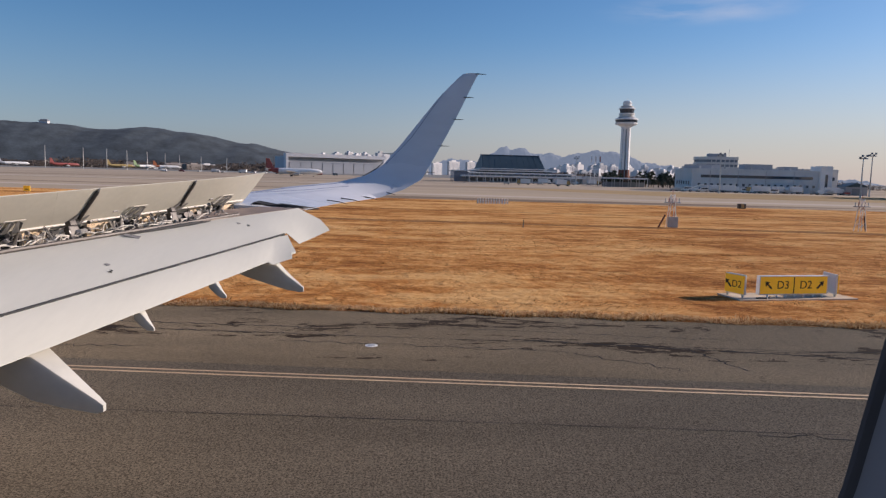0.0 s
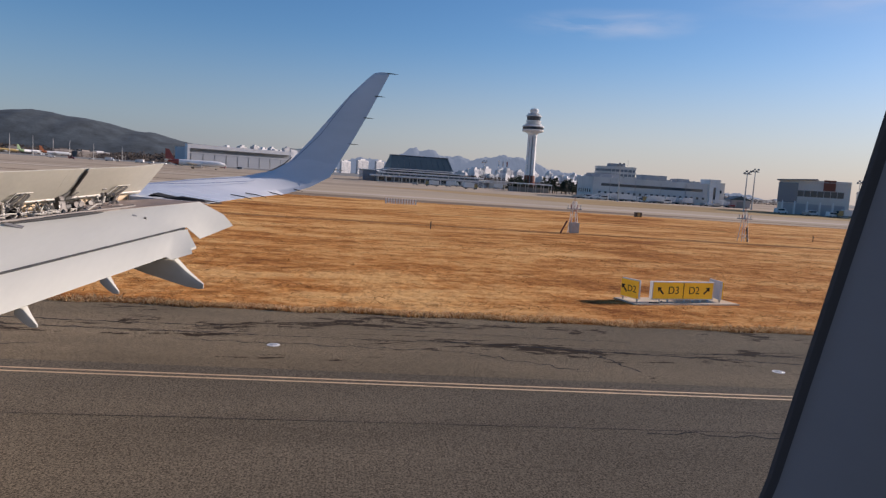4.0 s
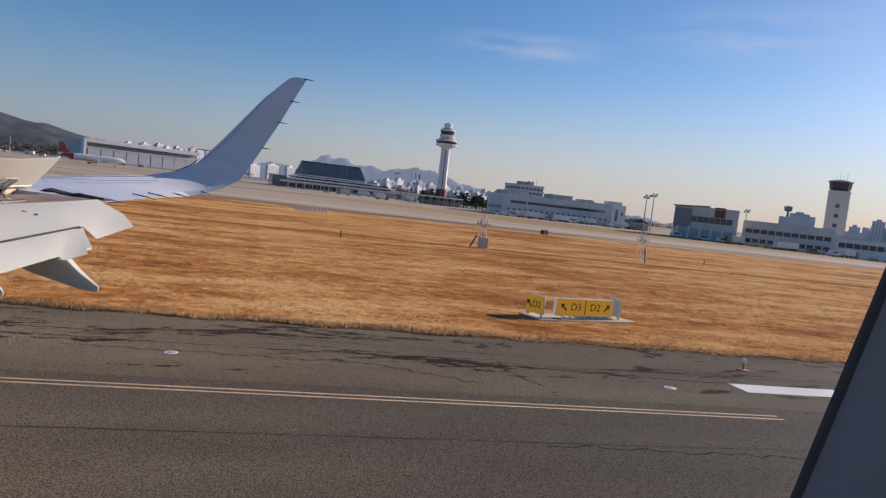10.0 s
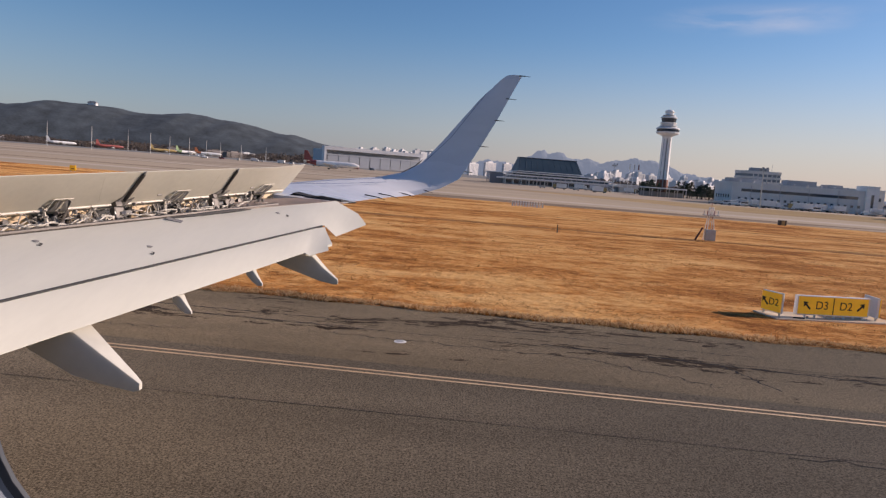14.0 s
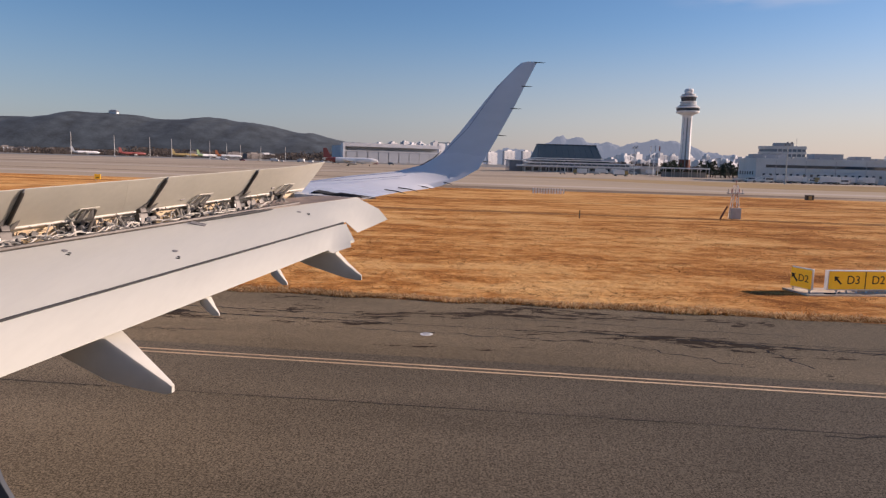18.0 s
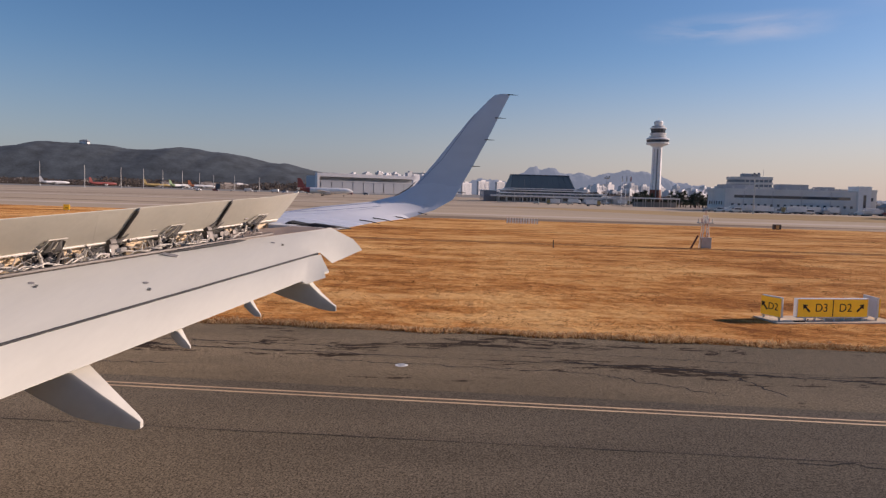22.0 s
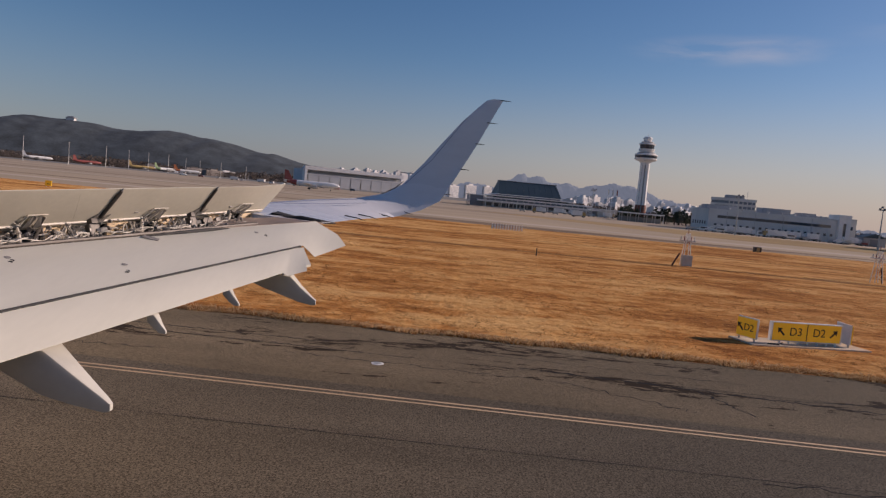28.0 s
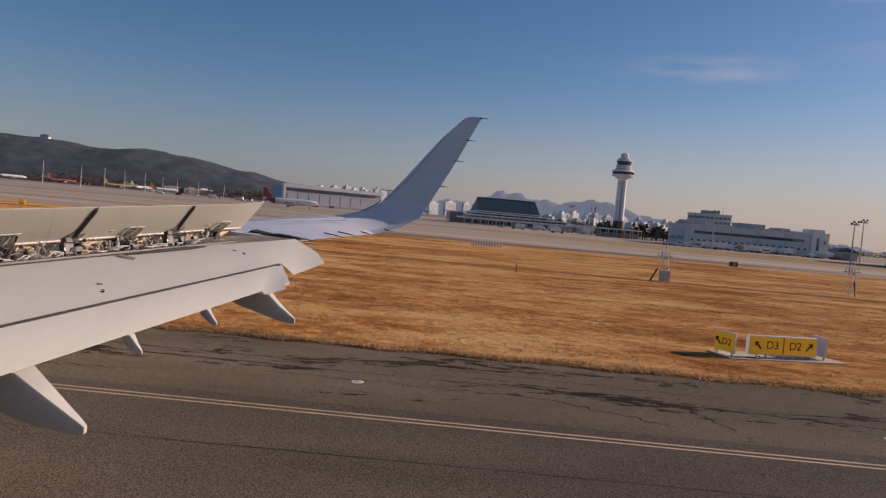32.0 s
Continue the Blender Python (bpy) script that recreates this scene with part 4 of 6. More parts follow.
# unseen fuselage skin, open at the window, added to block inboard light; main wheels
FY, FZ, FR_ = -1.755, 4.32, 1.98
bm = bmesh.new()
xs = [-24, -22.5, -20, -14, -8, -3, -1.2, -0.45, 0.45, 1.2, 3, 8, 13, 17, 20]
rad = [0.2, 1.1, FR_, FR_, FR_, FR_, FR_, FR_, FR_, FR_, FR_, FR_, FR_, 1.5, 0.4]
NA = 36
rows = [[bm.verts.new((x, FY + r * math.cos(2 * math.pi * k / NA), FZ + r * math.sin(2 * math.pi * k / NA))) for k in range(NA)] for x, r in zip(xs, rad)]
for i in range(len(xs) - 1):
    for k in range(NA):
        if xs[i] == -0.45 and k in (0, 1):
            continue
        bm.faces.new((rows[i][k], rows[i][(k + 1) % NA], rows[i + 1][(k + 1) % NA], rows[i + 1][k]))
part("fuselage", bm, M_WING, aircraft, "unseen white fuselage skin with a window opening, blocks light from inboard", smooth=True)
for y in (FY - 3.6, FY + 3.6):
    leg = part("landing_gear", tube(bmesh.new(), ((-5.2, y, 0.6), (-5.2, y - 0.05, 2.9)), 0.14, 10), M_STEEL, aircraft)
    for d in (-0.46, 0.46):
        part("wheel", tube(bmesh.new(), ((-5.2, y + d - 0.2, 0.58), (-5.2, y + d + 0.2, 0.58)), 0.58, 20), M_TYRE, leg)
leg = part("nose_gear", tube(bmesh.new(), ((-19, FY, 0.4), (-19, FY, 2.6)), 0.1, 10), M_STEEL, aircraft)
for d in (-0.25, 0.25):
    part("wheel", tube(bmesh.new(), ((-19, FY + d - 0.1, 0.38), (-19, FY + d + 0.1, 0.38)), 0.38, 16), M_TYRE, leg)

# ---- cabin window round the camera ----
WY, WZ = 0.13, 4.601
wall = thing("cabin_wall", pose(0.0185, WY, WZ, 15), "grey-blue cabin wall lining round the rounded window", "cabin wall", kind="structure")


def opening(grow, y, radius=0.04):
    """The rounded outline of the window, widened by grow, in the plane of the leaning wall."""
    a, top, low, r = 0.1265 + grow, 0.25 + grow, -0.116 - grow, radius + grow
    pts = []
    for cx, cz, a0 in ((a - r, top - r, 0), (r - a, top - r, 90), (r - a, low + r, 180), (a - r, low + r, 270)):
        for k in range(10):
            t = radians(a0 + 10 * k)
            pts.append((cx + r * math.cos(t), y, cz + r * math.sin(t)))
    return pts


def wall_edge(y):
    """The outer edge of the lining, one point for each of the opening's."""
    pts = []
    for x, _, z in opening(0, y):
        k = max(abs(x) / 0.6, abs(z - 0.075) / 0.38)
        pts.append((x / k, y, 0.075 + (z - 0.075) / k))
    return pts


part("window_lining", loft(bmesh.new(), [opening(0.0022, -0.0008), opening(0.005, -0.004), opening(0.009, -0.0085), opening(0.014, -0.012), opening(0.05, -0.034), opening(0.075, -0.042), wall_edge(-0.045), wall_edge(-0.02)], caps=False), M_CABIN, wall, smooth=True)
part("window_gasket", loft(bmesh.new(), [opening(0.11, 0.062), opening(0.055, 0.03), opening(0.012, 0.006), opening(0.003, 0.0012), opening(0.0, 0.0), opening(0.0004, -0.0009), opening(0.0012, -0.0013), opening(0.003, -0.0012)], caps=False), M_GASKET, wall, "dark grey rubber gasket", smooth=True)
# plain unseen box behind the window, added to keep outside light off the lining
cabin = thing("cabin", pose(0, 0, WZ), "plain unseen cabin box that shuts out light", "cabin", kind="structure")
for nm, b in (("cabin_back", (-0.9, -1.3, -0.8, 0.9, -1.26, 0.8)), ("cabin_top", (-0.9, -1.26, 0.76, 0.9, -0.12, 0.8)), ("cabin_floor", (-0.9, -1.26, -0.8, 0.9, 0.1, -0.76)), ("cabin_front", (-0.9, -1.26, -0.76, -0.86, -0.12, 0.76)), ("cabin_rear", (0.86, -1.26, -0.76, 0.9, -0.12, 0.76))):
    part(nm, boxed(*b), M_CABIN, cabin)
# unseen fill lamp and panel, added to brighten the window lining
lamp = thing("cabin_light", pose(0, -0.55, WZ + 0.75), "unseen white panel over the added fill lamp", "ceiling light")
part("diffuser", boxed(-0.5, -0.09, -0.02, 0.5, 0.09, 0.0, 0.005), M_WHITE, lamp)
cabin_fill = bpy.data.lights.new("cabin_fill", "AREA")
cabin_fill.shape, cabin_fill.size, cabin_fill.size_y, cabin_fill.energy, cabin_fill.color = "RECTANGLE", 0.95, 0.16, 2.4, (0.85, 0.92, 1.0)
new("cabin_fill", cabin_fill).matrix_world = pose(0, -0.55, WZ + 0.725)


# ---- buildings ----
def window_part(w, h, parent, x, z, y=0.0, glass=None):
    """A framed window set in a front wall that faces -y."""
    fr = boxed(-w / 2 - 0.12, -0.06, -h / 2 - 0.12, w / 2 + 0.12, 0.02, h / 2 + 0.12)
    f = part("window", fr, M_WALL2, parent)
    f.matrix_basis = pose(x, y, z)
    p = part("pane", boxed(-w / 2, -0.09, -h / 2, w / 2, -0.03, h / 2), glass or M_GLASS, f)
    return f


def copy_part(ob, x, y, z, rz=0):
    c = copy_thing(ob, pose(x, y, z, 0, 0, rz))
    return c


def block(name, label, m, w, d, h, rows=(), wall=None, roof=None, side_rows=(), parapet=0.5, category="building", group=""):
    """A flat-roofed building; its front's middle stands at m and faces -y. rows: (sill height, window height, count, width, margin)."""
    b = thing(name, m, label, category, group)
    bm = boxed(-w / 2, 0, -1.5, w / 2, d, h)
    part("wall", bm, wall or M_WALL, b)
    bm = bmesh.new()
    box(bm, -w / 2 - 0.25, -0.25, h, w / 2 + 0.25, d + 0.25, h + 0.18)
    box(bm, -w / 2, 0, h + 0.18, w / 2, 0.3, h + 0.18 + parapet)
    box(bm, -w / 2, d - 0.3, h + 0.18, w / 2, d, h + 0.18 + parapet)
    box(bm, -w / 2, 0.3, h + 0.18, -w / 2 + 0.3, d - 0.3, h + 0.18 + parapet)
    box(bm, w / 2 - 0.3, 0.3, h + 0.18, w / 2, d - 0.3, h + 0.18 + parapet)
    part("roof", bm, roof or wall or M_WALL, b)
    for z, wh, n, ww, mg in rows:
        first = None
        for k in range(n):
            x = -w / 2 + mg + (w - 2 * mg) * (k + 0.5) / n
            if first is None:
                first = window_part(ww, wh, b, x, z + wh / 2)
            else:
                copy_part(first, x, 0, z + wh / 2)
    for z, wh, n, ww, mg in side_rows:
        for sx, rz in ((-w / 2, -90), (w / 2, 90)):
            first = None
            for k in range(n):
                y = mg + (d - 2 * mg) * (k + 0.5) / n
                if first is None:
                    first = window_part(ww, wh, b, 0, 0)
                    first.matrix_basis = pose(sx, y, z + wh / 2, 0, 0, rz)
                else:
                    copy_part(first, sx, y, z + wh / 2, rz)
    return b


def on_ground(x, y, rz=0):
    return pose(x, y, gz(x, y), 0, 0, rz)


# control tower
tower = thing("control_tower", on_ground(116.5, 419) @ Matrix.Diagonal((0.87, 0.87, 1, 1)), "tall white airport control tower with ringed glazed decks", "control tower")
part("shaft", turned(bmesh.new(), ((4.3, -1), (3.8, 3), (3.45, 12), (3.25, 24), (3.2, 34.2), (3.5, 34.9), (4.9, 35.7), (6.9, 36.3)), 32), M_WHITE, tower, "white tapering shaft", smooth=True)
for a, wide in ((222, 0.13), (259, 0.42), (296, 0.13)):
    r = radians(a)
    part("shaft_groove", tube(bmesh.new(), [(rr * math.cos(r), rr * math.sin(r), z) for rr, z in ((3.82, 3), (3.47, 12), (3.27, 24), (3.22, 33.5))], wide, 8), M_ROOF, tower, "dark vertical groove")
part("shaft_foot", turned(bmesh.new(), ((4.45, -1), (4.2, 2), (3.75, 7), (3.62, 9.5)), 24), M_BRICK, tower, "red-brown shaft foot")
deck = part("lower_deck", turned(bmesh.new(), ((6.9, 36.2), (7.5, 36.6), (7.6, 37.4), (7.2, 37.5)), 16), M_WHITE, tower, "white ring deck")
part("deck_glazing", turned(bmesh.new(), ((7.05, 37.3), (7.55, 39.0)), 16), M_GLASS, deck)
part("deck_roof", turned(bmesh.new(), ((7.7, 39.0), (7.8, 39.5), (6.4, 40.2), (4.2, 40.5)), 16), M_WHITE, deck)
for k in range(16):
    a = 2 * math.pi * (k + 0.5) / 16
    part("mullion", tube(bmesh.new(), ((7.05 * math.cos(a), 7.05 * math.sin(a), 37.4), (7.38 * math.cos(a), 7.38 * math.sin(a), 39.0)), 0.08, 5), M_ROOF, deck)
cabd = part("upper_deck", turned(bmesh.new(), ((4.2, 40.5), (4.4, 41.8), (5.4, 42.3), (5.5, 42.9), (5.0, 43.0)), 16), M_WHITE, tower, "white upper ring")
part("cab_glazing", turned(bmesh.new(), ((4.5, 43.0), (5.0, 45.4)), 12), M_GLASS, cabd)
part("cab_roof", turned(bmesh.new(), ((5.5, 45.4), (5.6, 45.9), (4.3, 46.5), (2.8, 46.8), (2.7, 47.4)), 16), M_WHITE, cabd)
for k in range(12):
    a = 2 * math.pi * k / 12
    part("mullion", tube(bmesh.new(), ((4.52 * math.cos(a), 4.52 * math.sin(a), 43), (5.03 * math.cos(a), 5.03 * math.sin(a), 45.4)), 0.07, 5), M_ROOF, cabd)
part("radome", turned(bmesh.new(), ((2.2, 47.3), (2.7, 47.7), (2.9, 48.6), (2.8, 49.6), (2.2, 50.2), (0.6, 50.4)), 20), M_WHITE, tower, "white radome drum", smooth=True)
part("lightning_rod", tube(bmesh.new(), ((0, 0, 50.3), (0, 0, 52)), 0.08, 6), M_POLE, tower)
for z, rr in ((40.7, 6.0), (41.6, 5.2), (46.9, 4.4), (48.9, 3.3)):
    part("gallery_ring", turned(bmesh.new(), ((rr - 1.4, z), (rr, z + 0.05), (rr, z + 0.25), (rr - 1.4, z + 0.3)), 24), M_WHITE, tower, "thin white gallery ring")
canopy = thing("canopy", on_ground(103, 366), "pale flat canopy on slim posts at the tower foot", "canopy")
part("roof", boxed(-11, 0, 4.3, 12, 6, 4.9, 0.05), M_WHITE, canopy)
for k in range(6):
    part("post", boxed(-10.4 + 4.4 * k, 0.3, -0.5, -10.1 + 4.4 * k, 0.6, 4.3), M_POLE, canopy)
    part("post", boxed(-10.4 + 4.4 * k, 5.3, -0.5, -10.1 + 4.4 * k, 5.6, 4.3), M_POLE, canopy)
part("back_wall", boxed(-11, 5.7, -0.5, 12, 5.9, 2.6), M_ROOF, canopy)

# long white cargo building
cargo = block("cargo_building", "long pale two-storey airport building with small square windows", on_ground(143, 303.5, -4), 56, 26, 9.4, ((2.6, 1.0, 19, 1.0, 2), (6.2, 1.1, 26, 1.95, 4)), M_CARGO, M_CARGO, ((3, 1.4, 6, 1.3, 2),))
for x0, x1, z in ((-27.5, -14, 1.2), (-3, 9, 1.8), (14, 20, 1.0)):
    part("roof_house", boxed(x0, 6, 9.5, x1, 14, 9.5 + z + 1.2, 0.05), M_WALL2, cargo)
for k in range(9):
    x = -24 + 5.6 * k
    part("roof_vent", turned(bmesh.new(), ((0.4, 9.5), (0.4, 10.5), (0.6, 10.6), (0.5, 10.9)), 10, (x, 3.0)), M_WALL2, cargo)
for x in (-20, -8, 4, 16):
    part("downpipe", tube(bmesh.new(), ((x, -0.12, 0), (x, -0.12, 9.2)), 0.1, 6), M_WALL2, cargo)
block("stair_block", "narrow white stair block at the building's end", on_ground(172, 300, -4), 5, 10, 11.5, ((2, 6.5, 1, 1.0, 1),), M_WHITE, M_WHITE)
office = thing("office_building", on_ground(170, 408, -14), "six-storey office with rounded end and blue glass bands", "office building")


def office_plan(grow, z):
    """The office's outline: straight front, half-round end."""
    arc = [(-5 + (9 + grow) * math.cos(radians(a)), 9 + (9 + grow) * math.sin(radians(a)), z) for a in range(90, 271, 15)]
    return [(10 + grow, -grow, z), (10 + grow, 18 + grow, z)] + arc


part("core", loft(bmesh.new(), [office_plan(-0.35, -1), office_plan(-0.35, 17.2)]), M_BLUEGLASS, office, "blue-grey glazing")
for k in range(7):
    z = 0.2 + 2.75 * k
    part("floor_band", loft(bmesh.new(), [office_plan(0, z - (1.2 if k == 0 else 0)), office_plan(0, z + (1.3 if k < 6 else 1.7))]), M_CARGO, office, "pale storey band")
for k in range(6):
    part("pier", boxed(-5 + 2.5 * k, -0.12, -1, -4.6 + 2.5 * k, 0.3, 17.8), M_CARGO, office)
part("roof_house", boxed(-6, 5, 18.0, 4, 13, 20.4, 0.05), M_WALL2, office)
part("mast", tube(bmesh.new(), ((6, 8, 18), (6, 8, 23)), 0.12, 6), M_POLE, office)
block("annex_office", "pale low office block behind the long building", on_ground(196, 360, -10), 30, 16, 11.0, ((6.0, 1.6, 9, 2.0, 1),), M_WALL, M_WALL)
tank = thing("water_tank", on_ground(138, 342), "white domed tank behind the long building", "tank")
part("drum", turned(bmesh.new(), ((4.6, 0), (4.6, 9.4), (3.6, 10.2), (1.8, 10.7), (0.3, 10.9)), 24), M_WHITE, tank, smooth=True)

# low brick shed at the end of the long building
shed = thing("shed", on_ground(180, 291, -6), "dark low shed with a pitched roof", "shed")
part("wall", boxed(-4.5, 0, -1, 4.5, 7, 3.6), M_WALL2, shed)
bm = bmesh.new()
loft(bm, [[(-5, -0.5, 3.6), (5, -0.5, 3.6), (0, -0.5, 5.4)], [(-5, 7.5, 3.6), (5, 7.5, 3.6), (0, 7.5, 5.4)]])
part("roof", bm, M_TEAL, shed)
part("door", boxed(-1.8, -0.08, 0, 1.8, 0.05, 2.9), M_ROOF, shed)

# terminal with a dark trapezoid roof
term = thing("terminal_hall", on_ground(52, 430, 4), "low white terminal hall under a steep dark green roof", "terminal")
part("wall", boxed(-29, 4, -1.5, 43, 40, 3.2), M_WALL2, term)
for z0, z1, x0, x1, y0 in ((3.2, 4.2, -33, 45, 0.5), (5.3, 6.1, -28, 39, 2.0), (7.0, 7.6, -25, 27, 3.0), (8.2, 8.7, -21, 21, 4.0)):
    part("fascia", boxed(x0, y0, z0, x1, 42, z1, 0.1), M_WHITE, term, "white fascia band")
part("hall_wall", boxed(-26, 5, 4.2, 37, 40, 5.3), M_BLUEGLASS, term)
part("upper_wall", boxed(-23, 6, 6.1, 25, 38, 7.0), M_GLASS, term)
part("attic_wall", boxed(-19.5, 6.5, 7.6, 19.5, 38, 8.2), M_BLUEGLASS, term)
part("glazed_foyer", boxed(-37, 6, -1.5, -29, 30, 6.6, 0.1), M_BLUEGLASS, term, "blue glazed foyer")
part("foyer_roof", boxed(-38, 5, 6.6, -28.5, 31, 7.1, 0.1), M_WHITE, term)
part("end_block", boxed(43.2, 1.2, -1.5, 57, 30, 4.6, 0.1), M_WALL, term, "plain white end block")
part("end_coping", boxed(43, 0.9, 4.6, 57.4, 30.4, 4.95, 0.05), M_WHITE, term)
for k in range(18):
    part("mullion", boxed(-25 + 3.5 * k, 4.8, 4.2, -24.75 + 3.5 * k, 5.1, 5.3), M_WHITE, term)
bm = bmesh.new()
loft(bm, [[(-20, 5, 8.7), (20, 5, 8.7), (20, 39, 8.7), (-20, 39, 8.7)], [(-18.0, 18, 17.2), (18.8, 18, 17.2), (18.8, 26, 17.2), (-18.0, 26, 17.2)]])
roof = part("roof", bm, M_TEAL, term, "steep dark green trapezoid roof")
part("ridge_cap", boxed(-18.3, 17.6, 17.1, 19.1, 26.4, 17.5, 0.1), M_ROOF, roof)
for k in range(11):
    x0, x1 = -19 + 3.8 * k, -17.2 + 3.5 * k
    part("roof_rib", tube(bmesh.new(), ((x0, 5.0, 8.75), (x1, 18.0, 17.25)), 0.05, 4), M_TEAL, roof)
for k in range(14):
    part("column", boxed(-28 + 4.9 * k, 2.0, -0.6, -27.5 + 4.9 * k, 2.6, 3.4), M_WHITE, term)
first = None
for k in range(14):
    if first is None:
        first = window_part(3.6, 2.0, term, -25.5, 1.7, 4.0)
    else:
        copy_part(first, -25.5 + 4.4 * k, 4.0, 1.7)

# long grey hangar
hang = thing("hangar", on_ground(-122, 890, 28), "long grey-blue hangar with pale frame across the far apron", "hangar")
# the cladding's grey carries the distance haze in its colour
M_FARGREY = mat("haze_grey_cladding", (0.52, 0.52, 0.53), 0.9, 0, 0.12, 0.02, 0.3, 0, (1, 1, 4))
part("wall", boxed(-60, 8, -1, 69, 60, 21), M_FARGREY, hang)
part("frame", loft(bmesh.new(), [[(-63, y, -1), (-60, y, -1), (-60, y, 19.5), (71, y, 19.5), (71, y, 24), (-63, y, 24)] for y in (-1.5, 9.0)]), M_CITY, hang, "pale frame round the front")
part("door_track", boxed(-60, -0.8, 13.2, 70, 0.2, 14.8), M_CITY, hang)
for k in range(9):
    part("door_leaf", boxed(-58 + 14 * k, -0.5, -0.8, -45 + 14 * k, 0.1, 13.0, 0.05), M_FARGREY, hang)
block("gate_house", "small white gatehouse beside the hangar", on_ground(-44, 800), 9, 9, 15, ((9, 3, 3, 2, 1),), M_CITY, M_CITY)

# fire station and old terminal, aft along the apron
fire = block("fire_station", "white fire station with dark glazed corner and garage bays", on_ground(178, 240, -38), 24, 15, 12.5, ((7.0, 2.2, 9, 2.0, 2),), M_WALL, M_WALL)
part("glazed_corner", boxed(-12.3, -0.3, 4.5, -5.5, 6, 12.0), M_BLUEGLASS, fire)
part("brick_bay", boxed(3, -0.2, 9.5, 7, 3, 13.5), M_BRICK, fire)
bm = bmesh.new()
loft(bm, [[(-13, -1, 12.7), (1, -1, 13.4), (1, -1, 13.8), (-13, -1, 13.1)], [(-13, 15, 12.7), (1, 15, 13.4), (1, 15, 13.8), (-13, 15, 13.1)]])
part("canopy_roof", bm, M_ROOF, fire)
for k in range(5):
    part("garage_door", boxed(-10 + 4.3 * k, -0.1, 0, -6.6 + 4.3 * k, 0.06, 4.2), M_WALL2, fire)
    part("bay_post", boxed(-10.6 + 4.3 * k, -0.5, 0, -10.1 + 4.3 * k, 0.1, 5.2, 0.04), M_WHITE, fire)
oldt = block("old_terminal", "long white terminal building with dark window bands", on_ground(213, 234, -42), 34, 18, 9.5, ((1.2, 1.6, 11, 2.2, 1), (5.2, 1.6, 11, 2.4, 1)), M_WALL, M_WALL, ((4, 1.6, 5, 2, 1),))
part("mast_house", boxed(-4, 5, 9.6, 2, 11, 13.4, 0.05), M_WALL, oldt)
part("radar_mast", turned(bmesh.new(), ((0.5, 13.4), (0.4, 15.6), (1.5, 16), (1.6, 17.8), (0.2, 18)), 10, (-1, 8)), M_ROOF, oldt)
old = block("old_control_tower", "square old white control tower with dark glazed cab", on_ground(248, 246, -46), 8.5, 8.5, 27, tuple((3 + 4.3 * k, 1.5, 1, 1.6, 3) for k in range(5)), M_WALL, M_WALL, tuple((3 + 4.3 * k, 1.5, 1, 1.6, 3) for k in range(5)))
part("cab", turned(bmesh.new(), ((3.3, 27.5), (4.2, 28.5), (4.6, 31.5)), 8, (0, 4.2)), M_GLASS, old)
part("cab_roof", turned(bmesh.new(), ((4.9, 31.5), (4.9, 32.0), (0.5, 32.8)), 8, (0, 4.2)), M_ROOF, old)
for k in range(4):
    part("aerial", tube(bmesh.new(), ((-2 + 1.4 * k, 4, 32.3), (-2 + 1.4 * k, 4, 34.5 + (k % 2))), 0.06, 5), M_POLE, old)
block("pier_block", "white low pier building on the apron", on_ground(232, 214, -46), 20, 10, 7.0, ((3.6, 1.8, 7, 2.2, 0.8),), M_WHITE, M_WALL)
block("service_block", "grey service block by the apron", on_ground(262, 205, -50), 30, 16, 11.0, ((6.5, 1.6, 8, 2.4, 1),), M_WALL2, M_WALL2)

# ---- distance ----
def ridge(name, label, pts, y_mid, depth, rough, material, curve, freq=0.006):
    """A long wooded ridge; pts are (x, height) along it."""
    bm = bmesh.new()
    x0, x1 = pts[0][0], pts[-1][0]
    nx, ny = 520, 26
    rows = []
    for i in range(nx + 1):
        x = x0 + (x1 - x0) * i / nx
        for (a, ha), (b, hb) in zip(pts, pts[1:]):
            if a <= x <= b:
                s = (x - a) / (b - a)
                s = s * s * (3 - 2 * s)
                h = ha + (hb - ha) * s
                break
        row = []
        for j in range(ny + 1):
            v = -1 + 2 * j / ny
            f = max(0.0, math.cos(v * math.pi / 2)) ** curve
            w = rough * (noise.fractal((x * freq, v * 2.2, 3.3), 0.9, 2.1, 6)) * (0.25 + f) + 1.3 * noise.noise((x * 0.12, v * 24.0, 7.7))
            row.append(bm.verts.new((x, y_mid + v * depth - 0.00014 * x * x, -8 + (h + w) * f)))
        rows.append(row)
    for a, b in zip(rows, rows[1:]):
        for j in range(ny):
            bm.faces.new((a[j], b[j], b[j + 1], a[j + 1]))
    ob = part(name, bm, material, smooth=True)
    return tagged(ob, label, "hill", kind="structure")


ridge("hill", "dark wooded hill behind the far apron", ((-3200, 30), (-2400, 52), (-1900, 98), (-1580, 130), (-1400, 158), (-1310, 156), (-1150, 142), (-1010, 153), (-870, 138), (-680, 108), (-500, 80), (-330, 55), (-150, 22), (60, 0)), 2700, 420, 4, M_HILL, 0.8, 0.012)
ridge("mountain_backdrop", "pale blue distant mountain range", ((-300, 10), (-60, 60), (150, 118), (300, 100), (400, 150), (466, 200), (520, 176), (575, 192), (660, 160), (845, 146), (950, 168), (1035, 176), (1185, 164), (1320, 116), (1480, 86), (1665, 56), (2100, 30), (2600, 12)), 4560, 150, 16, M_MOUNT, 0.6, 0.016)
hut = thing("hilltop_house", pose(-1310, 2405, 146), "small pale house on the hilltop", "house")
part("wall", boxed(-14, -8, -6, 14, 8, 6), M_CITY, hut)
bm = bmesh.new()
